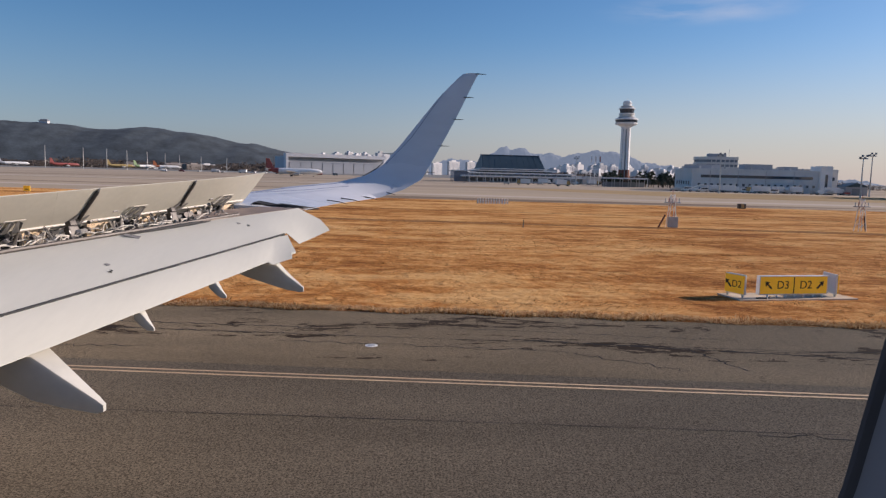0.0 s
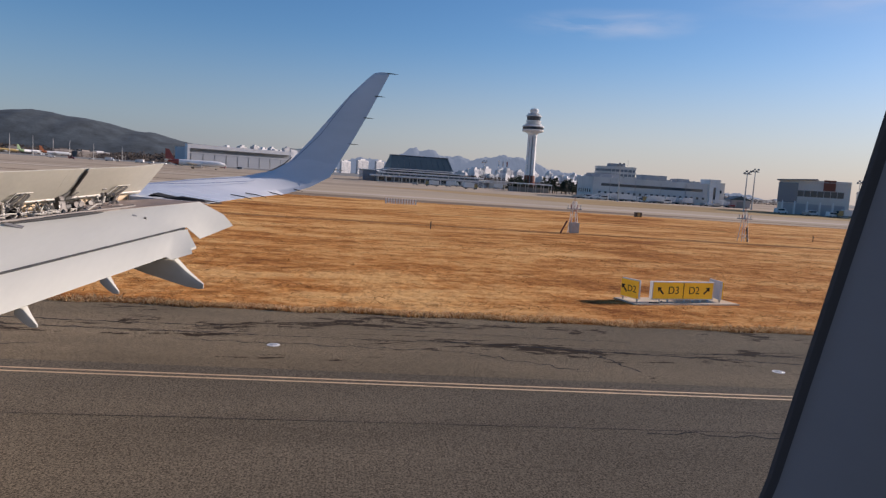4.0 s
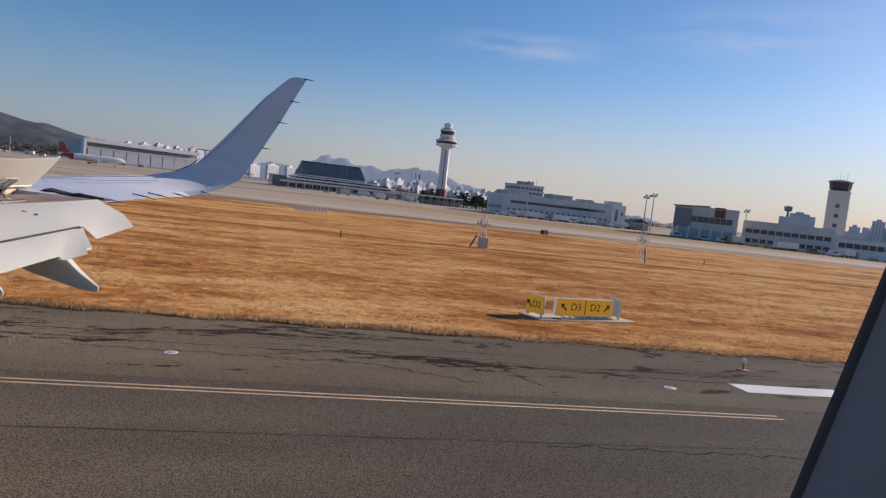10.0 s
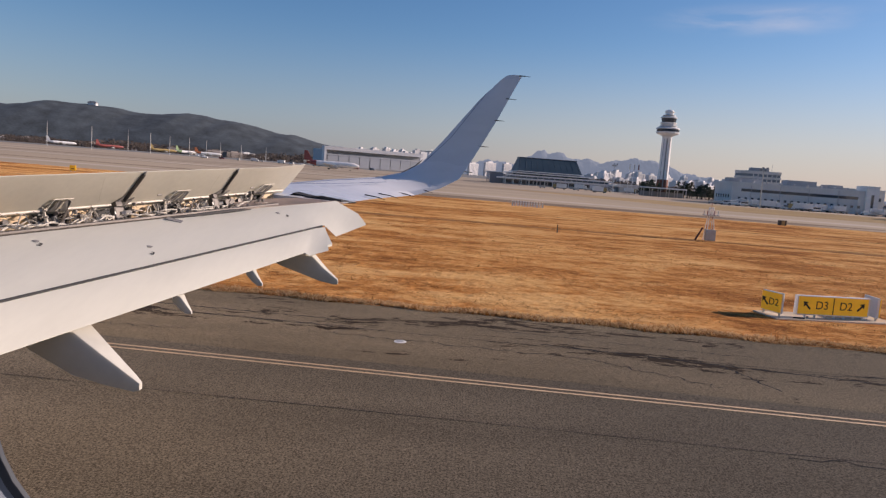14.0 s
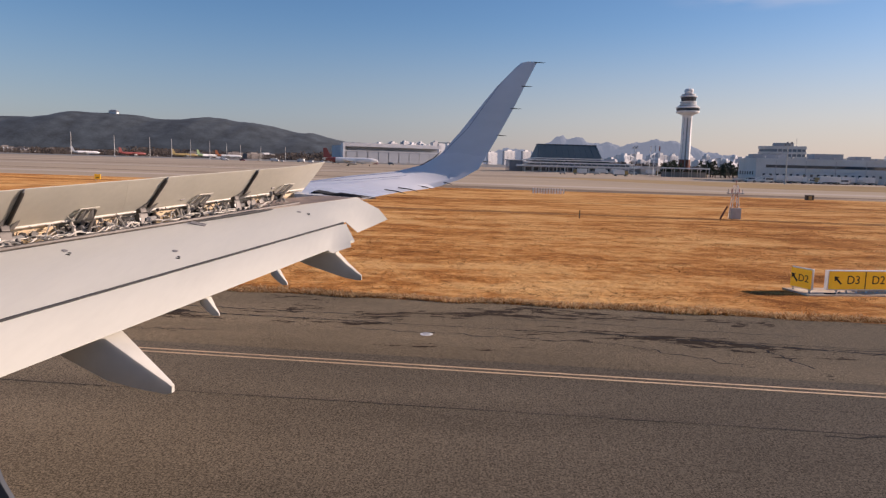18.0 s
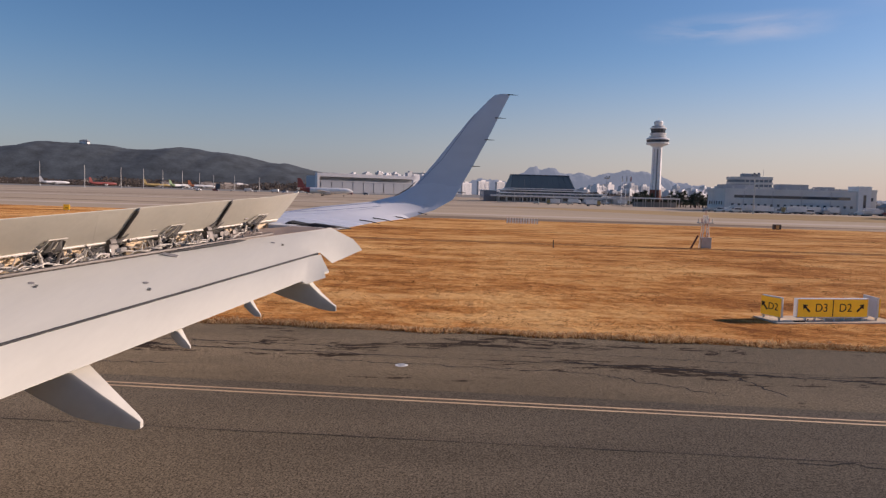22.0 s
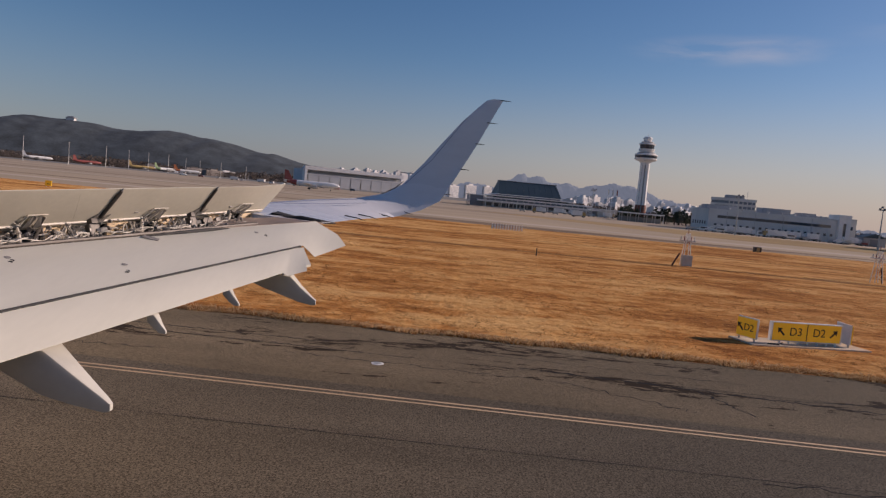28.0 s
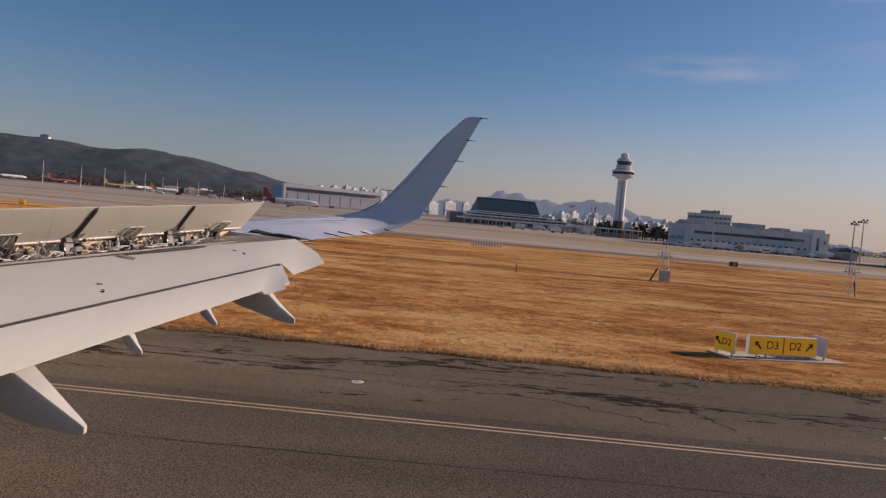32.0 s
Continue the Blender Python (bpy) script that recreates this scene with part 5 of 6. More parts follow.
loft(bm, [[(-17, -10, 6), (17, -10, 6), (17, 10, 6), (-17, 10, 6)], [(-9, -2, 12), (9, -2, 12), (9, 2, 12), (-9, 2, 12)]])
part("roof", bm, M_ROOF, hut)


def scrub(name, label, n, seed, x0, x1, y0, y1, size):
    """A belt of bare bushes and small trees: clumps of leaf-sized flakes at many heights."""
    rg = random.Random(seed)
    vs, fs = [], []
    for _ in range(n):
        x, y = rg.uniform(x0, x1), rg.uniform(y0, y1)
        h = size * rg.uniform(0.35, 1.0) * (1 + 0.8 * noise.noise((x * 0.02, 3.1, 0.5)))
        for _ in range(34):
            c = Vector((x + rg.gauss(0, h * 0.4), y + rg.gauss(0, h * 0.4), gz(x, y) - 1 + h * rg.random()))
            d = Vector((rg.gauss(0, 1), rg.gauss(0, 1), rg.gauss(0, 1))).normalized() * h * 0.13
            e = d.orthogonal().normalized() * h * 0.08
            k = len(vs)
            vs += [c - d, c + e, c + d, c - e]
            fs.append((k, k + 1, k + 2, k + 3))
    me = bpy.data.meshes.new(name)
    me.from_pydata([tuple(v) for v in vs], [], fs)
    me.materials.append(M_SCRUB)
    return tagged(part(name, me, None), label, "bushes", kind="stuff")


M_SCRUB = mat("bare_winter_scrub", (0.085, 0.066, 0.055), 0.95, 0, 0.5, 0.03, 0.2, 0)
scrub("scrub_belt", "brown bare winter scrub at the foot of the hill", 1500, 41, -1000, -120, 1010, 1230, 11.0)
scrub("scrub_belt", "brown bare winter scrub beyond the airport buildings", 700, 42, 60, 330, 470, 560, 6.0)


def flats(x, y, w, h, d, n, rz=0, strips=True, wallmat=None):
    """An apartment slab with window strips down its front."""
    b = thing("apartment_block", pose(x, y, gz(x, y) - 5, 0, 0, rz), "pale hazy high-rise apartment block in the distance" if h > 28 else "small pale hazy town building in the distance", "apartment building", "far town")
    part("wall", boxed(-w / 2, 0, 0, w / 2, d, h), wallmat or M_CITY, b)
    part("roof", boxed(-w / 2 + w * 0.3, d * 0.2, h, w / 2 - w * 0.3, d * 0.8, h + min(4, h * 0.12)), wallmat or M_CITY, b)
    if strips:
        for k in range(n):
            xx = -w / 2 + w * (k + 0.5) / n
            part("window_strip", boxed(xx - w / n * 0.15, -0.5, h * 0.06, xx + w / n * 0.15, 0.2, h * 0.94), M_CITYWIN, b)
    return b


for x, w, h in ((22, 46, 43), (72, 52, 47), (118, 38, 45), (-12, 12, 40), (-48, 16, 32), (-70, 12, 30)):
    flats(x, 2000 + 2.2 * (133 - x), w, h, 7, max(2, int(w / 6)), 50)
r2 = random.Random(11)
for k in range(95):
    q = 0.18 + 0.27 * r2.random()
    y = 1000 + 900 * r2.random()
    flats(q * y, y, 8 + 16 * r2.random(), (7 + 13 * r2.random() ** 2) * y / 1200 + 11, 12, 3, 28 + 30 * r2.random(), k % 2 == 0)
for k in range(34):
    q = -0.16 + 0.12 * r2.random()
    y = 1900 + 300 * r2.random()
    flats(q * y, y, 12 + 14 * r2.random(), 50 + 13 * r2.random() ** 2, 14, 3, 35 + 25 * r2.random(), k % 2 == 0)
for k in range(100):
    q = -0.72 + 0.5 * r2.random()
    y = 1040 + 260 * r2.random()
    flats(q * y, y, 10 + 22 * r2.random(), 7.5 + 8 * r2.random() ** 2, 12, 4, 20 + 40 * r2.random(), k % 4 == 0, M_CITY if k % 6 == 0 else M_SHANTY)
for k in range(60):
    a = radians(42 + 22 * r2.random())
    y = 1300 + 900 * r2.random()
    flats(y * math.sin(a), y * math.cos(a), 18 + 30 * r2.random(), 26 + 38 * r2.random() ** 2, 20, 4, -math.degrees(a), k % 2 == 0)

crane = thing("tower_crane", pose(-78, 1500, -5), "slim tower crane over the far town", "crane")
part("mast", boxed(-1, -1, 0, 1, 1, 50), M_POLE, crane)
part("jib", boxed(-26, -0.8, 50, 14, 0.8, 52), M_POLE, crane)
part("counterweight", boxed(10, -1.4, 47, 14, 1.4, 50), M_ROOF, crane)
part("apex", tube(bmesh.new(), ((0, 0, 52), (0, 0, 58)), (0.9, 0.2), 6), M_POLE, crane)


# ---- masts ----
def flood_mast(x, y, h, heads, label, group):
    m = thing("light_mast", on_ground(x, y), label, "light mast", group)
    part("pole", tube(bmesh.new(), ((0, 0, -0.5), (0, 0, h * 0.5), (0, 0, h)), (0.32, 0.24, 0.15), 8), M_POLE, m)
    if heads:
        part("head_frame", boxed(-1.5, -0.25, h - 0.3, 1.5, 0.25, h + 0.1, 0.03), M_POLE, m)
        for k in range(4):
            part("floodlight", boxed(-1.45 + 0.8 * k, -0.5, h - 0.2 + 0.7 * (k % 2), -0.95 + 0.8 * k, 0.2, h + 0.5 + 0.7 * (k % 2), 0.05), M_ROOF, m)
    return m


for x, y, h in ((-365, 597, 22), (-335, 614, 20), (-309, 628, 19.5), (-292, 636, 18.5), (-277, 643, 18), (-261, 649, 17.5), (-247, 655, 16), (-235, 659, 15), (-217, 665, 14.5), (-195, 672, 13.5)):
    flood_mast(x, y, h, False, "tall thin pale mast on the far apron", "far masts")
for x, y, h in ((82, 392, 15), (112, 268, 14.5), (171, 268, 16), (215, 262, 14), (150, 240, 14)):
    flood_mast(x, y, h, True, "floodlight mast with a lamp frame on the apron", "apron masts")
for k in range(3):
    fp = thing("flag_pole", on_ground(92 + 2.4 * k, 400), "white flag pole by the terminal", "flag pole", "flag poles")
    part("pole", tube(bmesh.new(), ((0, 0, 0), (0, 0, 17)), (0.16, 0.08), 6), M_WHITE, fp)
    part("flag", boxed(0.05, -0.03, 13.5, 0.7, 0.03, 16.5), (M_WHITE, M_CITY, M_RED)[k], fp)


# ---- parked aircraft ----
def airliner(m, tail_mat, label, body=None):
    a = thing("parked_airliner", m, label, "airliner", "parked aircraft")
    body = body or M_WHITE
    rings = []
    for x, r, z in ((-19.5, 0.25, 4.6), (-17, 0.9, 4.4), (-12, 1.75, 3.9), (-8, 1.97, 3.7), (10, 1.97, 3.7), (14.5, 1.8, 3.65), (17, 1.2, 3.5), (18.3, 0.4, 3.3)):
        rings.append([(x, r * math.cos(t), z + r * math.sin(t)) for t in (2 * math.pi * k / 14 for k in range(14))])
    part("fuselage", loft(bmesh.new(), rings), body, a, smooth=True)
    bm = bmesh.new()
    loft(bm, [[(-18.6, y, 5), (-13.2, y, 5.2), (-16.6, y * 0.5, 11.6), (-19, y * 0.5, 11.8)] for y in (-0.22, 0.22)])
    part("tail_fin", bm, tail_mat, a, "coloured tail fin")
    part("rear_body", loft(bmesh.new(), [[(x, r * math.cos(t), z + r * math.sin(t)) for t in (2 * math.pi * k / 14 for k in range(14))] for x, r, z in ((-17.2, 0.88, 4.42), (-12, 1.79, 3.9), (-10.5, 1.88, 3.82))]), tail_mat, a, smooth=True)
    for sgn in (-1, 1):
        part("wing", loft(bmesh.new(), [foil((3, sgn * 1.5, 2.9), (-3.5, sgn * 1.5, 2.8), 0.5, (0, 0, 1), 5), foil((-3.5, sgn * 16, 4), (-5.2, sgn * 16, 3.95), 0.15, (0, 0, 1), 5)]), body, a)
        part("tailplane", loft(bmesh.new(), [foil((-14.5, sgn * 0.6, 4.9), (-18, sgn * 0.6, 4.9), 0.25, (0, 0, 1), 5), foil((-17.3, sgn * 6, 5.4), (-18.6, sgn * 6, 5.4), 0.1, (0, 0, 1), 5)]), body, a)
        part("engine", loft(bmesh.new(), [[(x, sgn * 5.7 + r * math.cos(t), 1.75 + r * math.sin(t)) for t in (2 * math.pi * k / 12 for k in range(12))] for x, r in ((3.6, 0.95), (2.5, 1.1), (0, 1.0), (-1.2, 0.6))]), M_POLE, a, smooth=True)
        part("main_wheel", tube(bmesh.new(), ((-2.2, sgn * 3.5, 0.55), (-2.2, sgn * 4.1, 0.55)), 0.55, 12), M_TYRE, a)
        part("main_leg", tube(bmesh.new(), ((-2.2, sgn * 3.7, 0.5), (-2.2, sgn * 3.4, 2.8)), 0.12, 6), M_POLE, a)
    part("nose_wheel", tube(bmesh.new(), ((12.2, -0.25, 0.4), (12.2, 0.25, 0.4)), 0.4, 12), M_TYRE, a)
    part("nose_leg", tube(bmesh.new(), ((12.2, 0, 0.4), (12.2, 0, 2)), 0.1, 6), M_POLE, a)
    part("cockpit_glass", boxed(16.4, -0.9, 3.95, 17.2, 0.9, 4.4, 0.1), M_GLASS, a)
    return a


airliner(on_ground(-91, 470, 6), M_RED, "white parked airliner with red and orange tail")
for x, y, rz, mt, lb in ((-492, 950, 48, M_RED, "parked airliner with red body and tail"), (-428, 975, 40, M_YELP, "parked airliner with yellow tail"), (-398, 985, 55, M_GREENP, "parked airliner with green tail"), (-372, 995, 30, M_ORANGE, "white parked airliner with orange tail"), (-560, 950, 40, M_CITYWIN, "parked airliner with blue grey tail")):
    airliner(Matrix.Translation((0, 0, -0.08)) @ on_ground(x, y, rz), mt, lb, mt if mt is M_RED or mt is M_YELP else None)


# ---- vehicles and trees ----
def wheelset(v, xs, half, r):
    for x in xs:
        for sgn in (-1, 1):
            w = part("wheel", tube(bmesh.new(), ((x, sgn * half, r), (x, sgn * (half - 0.24), r)), r, 12), M_TYRE, v)
            part("rim", tube(bmesh.new(), ((x, sgn * (half + 0.01), r), (x, sgn * (half - 0.03), r)), r * 0.55, 10), M_POLE, w)


def prism(pts, half, bevel=0.05):
    bm = bmesh.new()
    loft(bm, [[(x, -half, z) for x, z in pts], [(x, half, z) for x, z in pts]])
    bmesh.ops.bevel(bm, geom=list(bm.edges), offset=bevel, segments=1, affect="EDGES")
    return bm


def van(paint, label):
    v = thing("van", pose(0, 0, 0), label, "van", "apron vehicles")
    part("body", prism(((-2.4, 0.35), (2.4, 0.35), (2.45, 0.95), (1.6, 1.15), (0.95, 2.0), (-2.3, 2.05), (-2.45, 1.0)), 0.92), paint, v)
    part("windscreen", prism(((1.62, 1.16), (1.7, 1.2), (1.08, 1.98), (1.0, 1.96)), 0.8, 0.01), M_GLASS, v)
    for sgn in (-1, 1):
        part("side_window", boxed(-2.0, sgn * 0.93 - 0.015, 1.2, 0.9, sgn * 0.93 + 0.015, 1.8), M_GLASS, v)
        part("headlight", boxed(2.38, sgn * 0.7 - 0.14, 0.75, 2.47, sgn * 0.7 + 0.14, 0.92), M_WHITE, v)
    part("bumper", boxed(2.4, -0.9, 0.3, 2.55, 0.9, 0.55, 0.04), M_ROOF, v)
    wheelset(v, (-1.55, 1.55), 0.95, 0.34)
    return v


def truck(paint, load, label):
    v = thing("service_truck", pose(0, 0, 0), label, "truck", "apron vehicles")
    part("chassis", boxed(-3.6, -0.9, 0.5, 3.4, 0.9, 0.85, 0.03), M_ROOF, v)
    part("cab", prism(((1.8, 0.85), (3.5, 0.85), (3.55, 1.6), (3.2, 2.6), (1.8, 2.65)), 1.1), paint, v)
    part("windscreen", prism(((3.56, 1.62), (3.6, 1.62), (3.28, 2.5), (3.24, 2.5)), 0.95, 0.005), M_GLASS, v)
    part("load_box", boxed(-3.6, -1.2, 0.95, 1.6, 1.2, 3.1, 0.05), load, v)
    wheelset(v, (-2.5, 2.5), 1.05, 0.5)
    return v


def cart(paint, label):
    v = thing("baggage_cart", pose(0, 0, 0), label, "baggage cart", "apron vehicles")
    part("bed", boxed(-1.5, -0.75, 0.45, 1.5, 0.75, 0.6, 0.03), M_ROOF, v)
    part("canopy", boxed(-1.5, -0.75, 1.75, 1.5, 0.75, 1.82, 0.02), paint, v)
    for x in (-1.4, 1.4):
        for y in (-0.7, 0.7):
            part("post", boxed(x - 0.03, y - 0.03, 0.6, x + 0.03, y + 0.03, 1.75), M_POLE, v)
    part("baggage", boxed(-1.3, -0.6, 0.6, 1.2, 0.6, 1.35, 0.08), paint, v)
    wheelset(v, (-1.1, 1.1), 0.7, 0.2)
    return v


def lift(paint, label):
    v = thing("boom_lift", pose(0, 0, 0), label, "lift", "apron vehicles")
    part("base", boxed(-2.0, -1.1, 0.5, 2.0, 1.1, 1.4, 0.08), paint, v)
    part("boom", tube(bmesh.new(), ((-1.2, 0, 1.4), (2.8, 0, 3.2), (6.2, 0, 2.4)), 0.22, 6), paint, v)
    part("basket", boxed(6.0, -0.7, 1.7, 7.2, 0.7, 2.8, 0.04), paint, v)
    wheelset(v, (-1.4, 1.4), 1.1, 0.48)
    return v


kinds = [van(M_WHITE, "white van on the apron"), van(M_RED, "red van on the apron"), truck(M_WHITE, M_WHITE, "white box truck on the apron"), truck(M_YELP, M_WHITE, "yellow and white service truck"), cart(M_RED, "red baggage cart on the apron"), cart(M_POLE, "grey baggage cart on the apron"), lift(M_WHITE, "white boom lift parked on the apron"), van(M_ROOF, "dark grey van on the apron")]
r3 = random.Random(5)
spots = [(102 + 2.9 * k + r3.random() * 1.5, 287 + 8 * r3.random()) for k in range(26)] + [(56 + 5 * k, 398 + 14 * r3.random()) for k in range(9)] + [(166 + 4.2 * k, 236 - 3.0 * k + 6 * r3.random()) for k in range(18)] + [(40 + 9 * k, 350 + 20 * r3.random()) for k in range(4)] + [(-240 + 12 * k, 600 + 30 * r3.random()) for k in range(14)]
used = set()
for i, (x, y) in enumerate(spots):
    k = r3.choice((0, 0, 2, 1, 2, 3, 4, 5, 6, 7, 0, 5, 0, 5))
    m = on_ground(x, y, r3.choice((0, 180, 8, -12, 172)) - 3)
    if k in used:
        copy_thing(kinds[k], m)
    else:
        kinds[k].matrix_basis = m
        used.add(k)
for k, ob in enumerate(kinds):
    if k not in used:
        ob.matrix_basis = on_ground(95 + 3 * k, 300)


def pine(seed, h):
    rg = random.Random(seed)
    t = thing("pine_tree", pose(0, 0, 0), "dark evergreen pine near the control tower", "tree", "pines by the tower")
    bm = bmesh.new()
    lean = Vector((rg.uniform(-0.4, 0.4), rg.uniform(-0.4, 0.4), 0))
    tube(bm, ((0, 0, -0.3), lean * 0.4 + Vector((0, 0, h * 0.4)), lean + Vector((0, 0, h * 0.92))), (0.24, 0.17, 0.04), 8)
    limbs = []
    for k in range(14):
        z = h * (0.3 + 0.6 * k / 14)
        a = rg.random() * 6.28
        l = (1 - k / 17) * h * 0.26
        p0 = lean * (z / h) + Vector((0, 0, z))
        p1 = p0 + Vector((l * math.cos(a), l * math.sin(a), l * 0.25))
        tube(bm, (p0, p1), (0.07, 0.02), 5)
        limbs.append((p0, p1))
    part("trunk", bm, M_TRUNK, t)
    vs, fs = [], []
    for p0, p1 in limbs:
        for j in range(34):
            c = p0.lerp(p1, 0.35 + 0.75 * rg.random()) + Vector((rg.gauss(0, 0.35), rg.gauss(0, 0.35), rg.gauss(0, 0.25)))
            d = Vector((rg.gauss(0, 1), rg.gauss(0, 1), rg.gauss(0, 0.6))).normalized() * 0.3
            e = d.orthogonal().normalized() * 0.16
            n = len(vs)
            vs += [c - d, c + e, c + d, c - e]
            fs.append((n, n + 1, n + 2, n + 3))
    me = bpy.data.meshes.new("crown")
    me.from_pydata([tuple(v) for v in vs], [], fs)
    me.materials.append(M_LEAF)
    part("crown", me, None, t)
    return t


trees = [pine(k, 8 + k) for k in range(3)]
tspots = [(104, 412), (107, 416), (109, 410), (111, 418), (128, 409), (132, 414), (136, 408), (141, 415), (125, 414), (106, 420), (146, 410), (124, 402)]
rt = random.Random(21)
tspots += [(98 + 2.6 * k + rt.random() * 1.5, 386 + 9 * rt.random()) for k in range(24) if not 3 < k < 9]
shrubs = [(92 + 1.7 * k + rt.random() * 1.4, 375 + 8 * rt.random()) for k in range(38)]
for i, (x, y) in enumerate(tspots):
    if i < 3:
        trees[i].matrix_basis = on_ground(x, y, 40 * i)
    else:
        copy_thing(trees[i % 3], on_ground(x, y, 57 * i))
for i, (x, y) in enumerate(shrubs):
    copy_thing(trees[i % 3], on_ground(x, y, 71 * i) @ Matrix.Diagonal((0.85, 0.85, 0.42 + 0.15 * rt.random(), 1)))


# ---- runway markings and airfield equipment ----
def line(name, label, u, width, x0, x1, material, category="line marking", nx=60):
    return strip(name, u - width / 2, u + width / 2, x0, x1, 0.006, material, label, category, nx=nx, nu=1)


line("yellow_edge_line", "faded yellow edge line, one of a pair", 15.24, 0.09, -300, 13.6, M_YELLOW)
line("yellow_edge_line", "faded yellow edge line, one of a pair", 14.99, 0.09, -300, 13.6, M_YELLOW)
line("white_edge_line", "broad white runway edge line", 17.9, 0.9, 14.5, 300, M_WHITE_LINE)


def ground_ribbon(name, label, pts, w, material, lift=0.004):
    bm = bmesh.new()
    prev = None
    rg = random.Random(len(pts) * 7 + int(w * 100))
    for i, (x, y) in enumerate(pts):
        a, b = pts[max(i - 1, 0)], pts[min(i + 1, len(pts) - 1)]
        d = Vector((b[0] - a[0], b[1] - a[1], 0)).normalized()
        nrm = Vector((-d.y, d.x, 0)) * w * (0.35 + 0.6 * rg.random())
        c = Vector((x, y, gz(x, y) + lift))
        cur = (bm.verts.new(c - nrm), bm.verts.new(c + nrm))
        if prev:
            bm.faces.new((prev[0], cur[0], cur[1], prev[1]))
        prev = cur
    return tagged(part(name, bm, material), label, "pavement seam", kind="structure")


def wander(x0, y0, x1, y1, n, amp, seed):
    rg = random.Random(seed)
    return [(x0 + (x1 - x0) * k / n + amp * (rg.random() - 0.5), y0 + (y1 - y0) * k / n + amp * (rg.random() - 0.5)) for k in range(n + 1)]


ground_ribbon("seam", "dark tarred joint along the runway", wander(-60, 23.0, 60, 15.3, 120, 0.03, 2), 0.026, M_SEAM)
ground_ribbon("seam", "dark tarred joint along the runway", wander(-60, 15.6, 60, 9.6, 120, 0.03, 3), 0.016, M_SEAM)
for k, (a, b, c, d) in enumerate(((-4, 18.6, 3.5, 18.0), (3.5, 18.0, 6.4, 16.3), (1, 20.5, 9, 19.6), (9, 18.3, 16, 18.6), (-9, 19.8, -2, 19.4), (6, 12.2, 13, 11.4), (-12, 17.4, -7, 17.8))):
    ground_ribbon("crack", "thin dark crack in the asphalt", wander(a, b, c, d, 26, 0.22, 10 + k), 0.03, M_SEAM)

ground_ribbon("crack", "wide tarred crack in the asphalt", wander(2.5, 19.2, 14, 17.4, 60, 0.12, 31), 0.055, M_SEAM)
ground_ribbon("crack", "wide tarred crack in the asphalt", wander(7.2, 18.4, 7.9, 16.4, 20, 0.12, 32), 0.04, M_SEAM)
ground_ribbon("crack", "wide tarred crack in the asphalt", wander(-13, 20.9, -3, 20.2, 60, 0.14, 33), 0.045, M_SEAM)
for x, y in ((-1.43, 18.2), (12, 16.7), (-14, 17.9), (18, 16.6), (30, 16.0)):
    il = thing("inset_light", pose(x, y, gz(x, y)), "flat round inset runway light in pale collar", "runway light", "inset lights")
    part("collar", turned(bmesh.new(), ((0.17, 0.0), (0.17, 0.008), (0.12, 0.012)), 20), M_WHITE_LINE, il)
    part("lens_body", turned(bmesh.new(), ((0.11, 0.008), (0.09, 0.022), (0.04, 0.025)), 16), M_POLE, il)
for x, y in ((16.5, 19.2), (46, 18.0)):
    el_ = thing("edge_light", pose(x, y, gz(x, y)), "small raised runway edge light on a stem", "runway light", "edge lights")
    part("base", turned(bmesh.new(), ((0.2, 0), (0.2, 0.03), (0.05, 0.05)), 16), M_ORANGE, el_)
    part("stem", turned(bmesh.new(), ((0.04, 0.05), (0.04, 0.25)), 10), M_YELP, el_)
    part("lamp", turned(bmesh.new(), ((0.07, 0.25), (0.09, 0.3), (0.06, 0.4), (0.01, 0.42)), 12), M_WHITE, el_)

# taxiway direction sign
sx, sy = 14.85, 27.5
sign = thing("direction_sign", pose(sx, sy, gz(sx, sy), 0, 0, 10), "yellow airfield direction sign with black arrows and letters", "airfield sign")
part("pad", boxed(-2.7, -0.5, -0.1, 2.6, 1.1, 0.05, 0.02), M_STREAK, sign, "pale concrete pad")
part("panel", boxed(-1.6, -0.09, 0.2, 1.45, 0.09, 0.9, 0.02), M_SIGN, sign, "yellow sign panel")
for nm, b in (("frame_bottom", (-1.64, -0.1, 0.17, 1.49, 0.1, 0.2)), ("frame_top", (-1.64, -0.1, 0.9, 1.49, 0.1, 0.93)), ("frame_end", (-1.64, -0.1, 0.2, -1.605, 0.1, 0.9)), ("frame_end", (1.455, -0.1, 0.2, 1.49, 0.1, 0.9))):
    part(nm, boxed(*b), M_WHITE, sign, "white frame edge")
part("divider", boxed(-0.09, -0.1, 0.22, -0.055, -0.088, 0.89), M_BLACK, sign)
for body, x in (("D3", -0.57), ("D2", 0.47)):
    me = text_mesh(body, 0.46, 0.004)
    me.materials.append(M_BLACK)
    ob = part("lettering", me, None, sign, "black letters " + body)
    ob.matrix_basis = pose(x, -0.095, 0.55, 90)


def arrow(parent, x, z, turn, y=-0.097):
    bm = bmesh.new()
    box(bm, -0.035, -0.006, -0.2, 0.035, 0.006, 0.12)
    loft(bm, [[(-0.13, y, 0.06), (0.13, y, 0.06), (0.0, y, 0.22)] for y in (-0.006, 0.006)])
    part("arrow", bm, M_BLACK, parent, "black arrow").matrix_basis = pose(x, y, z, 0, turn, 0)


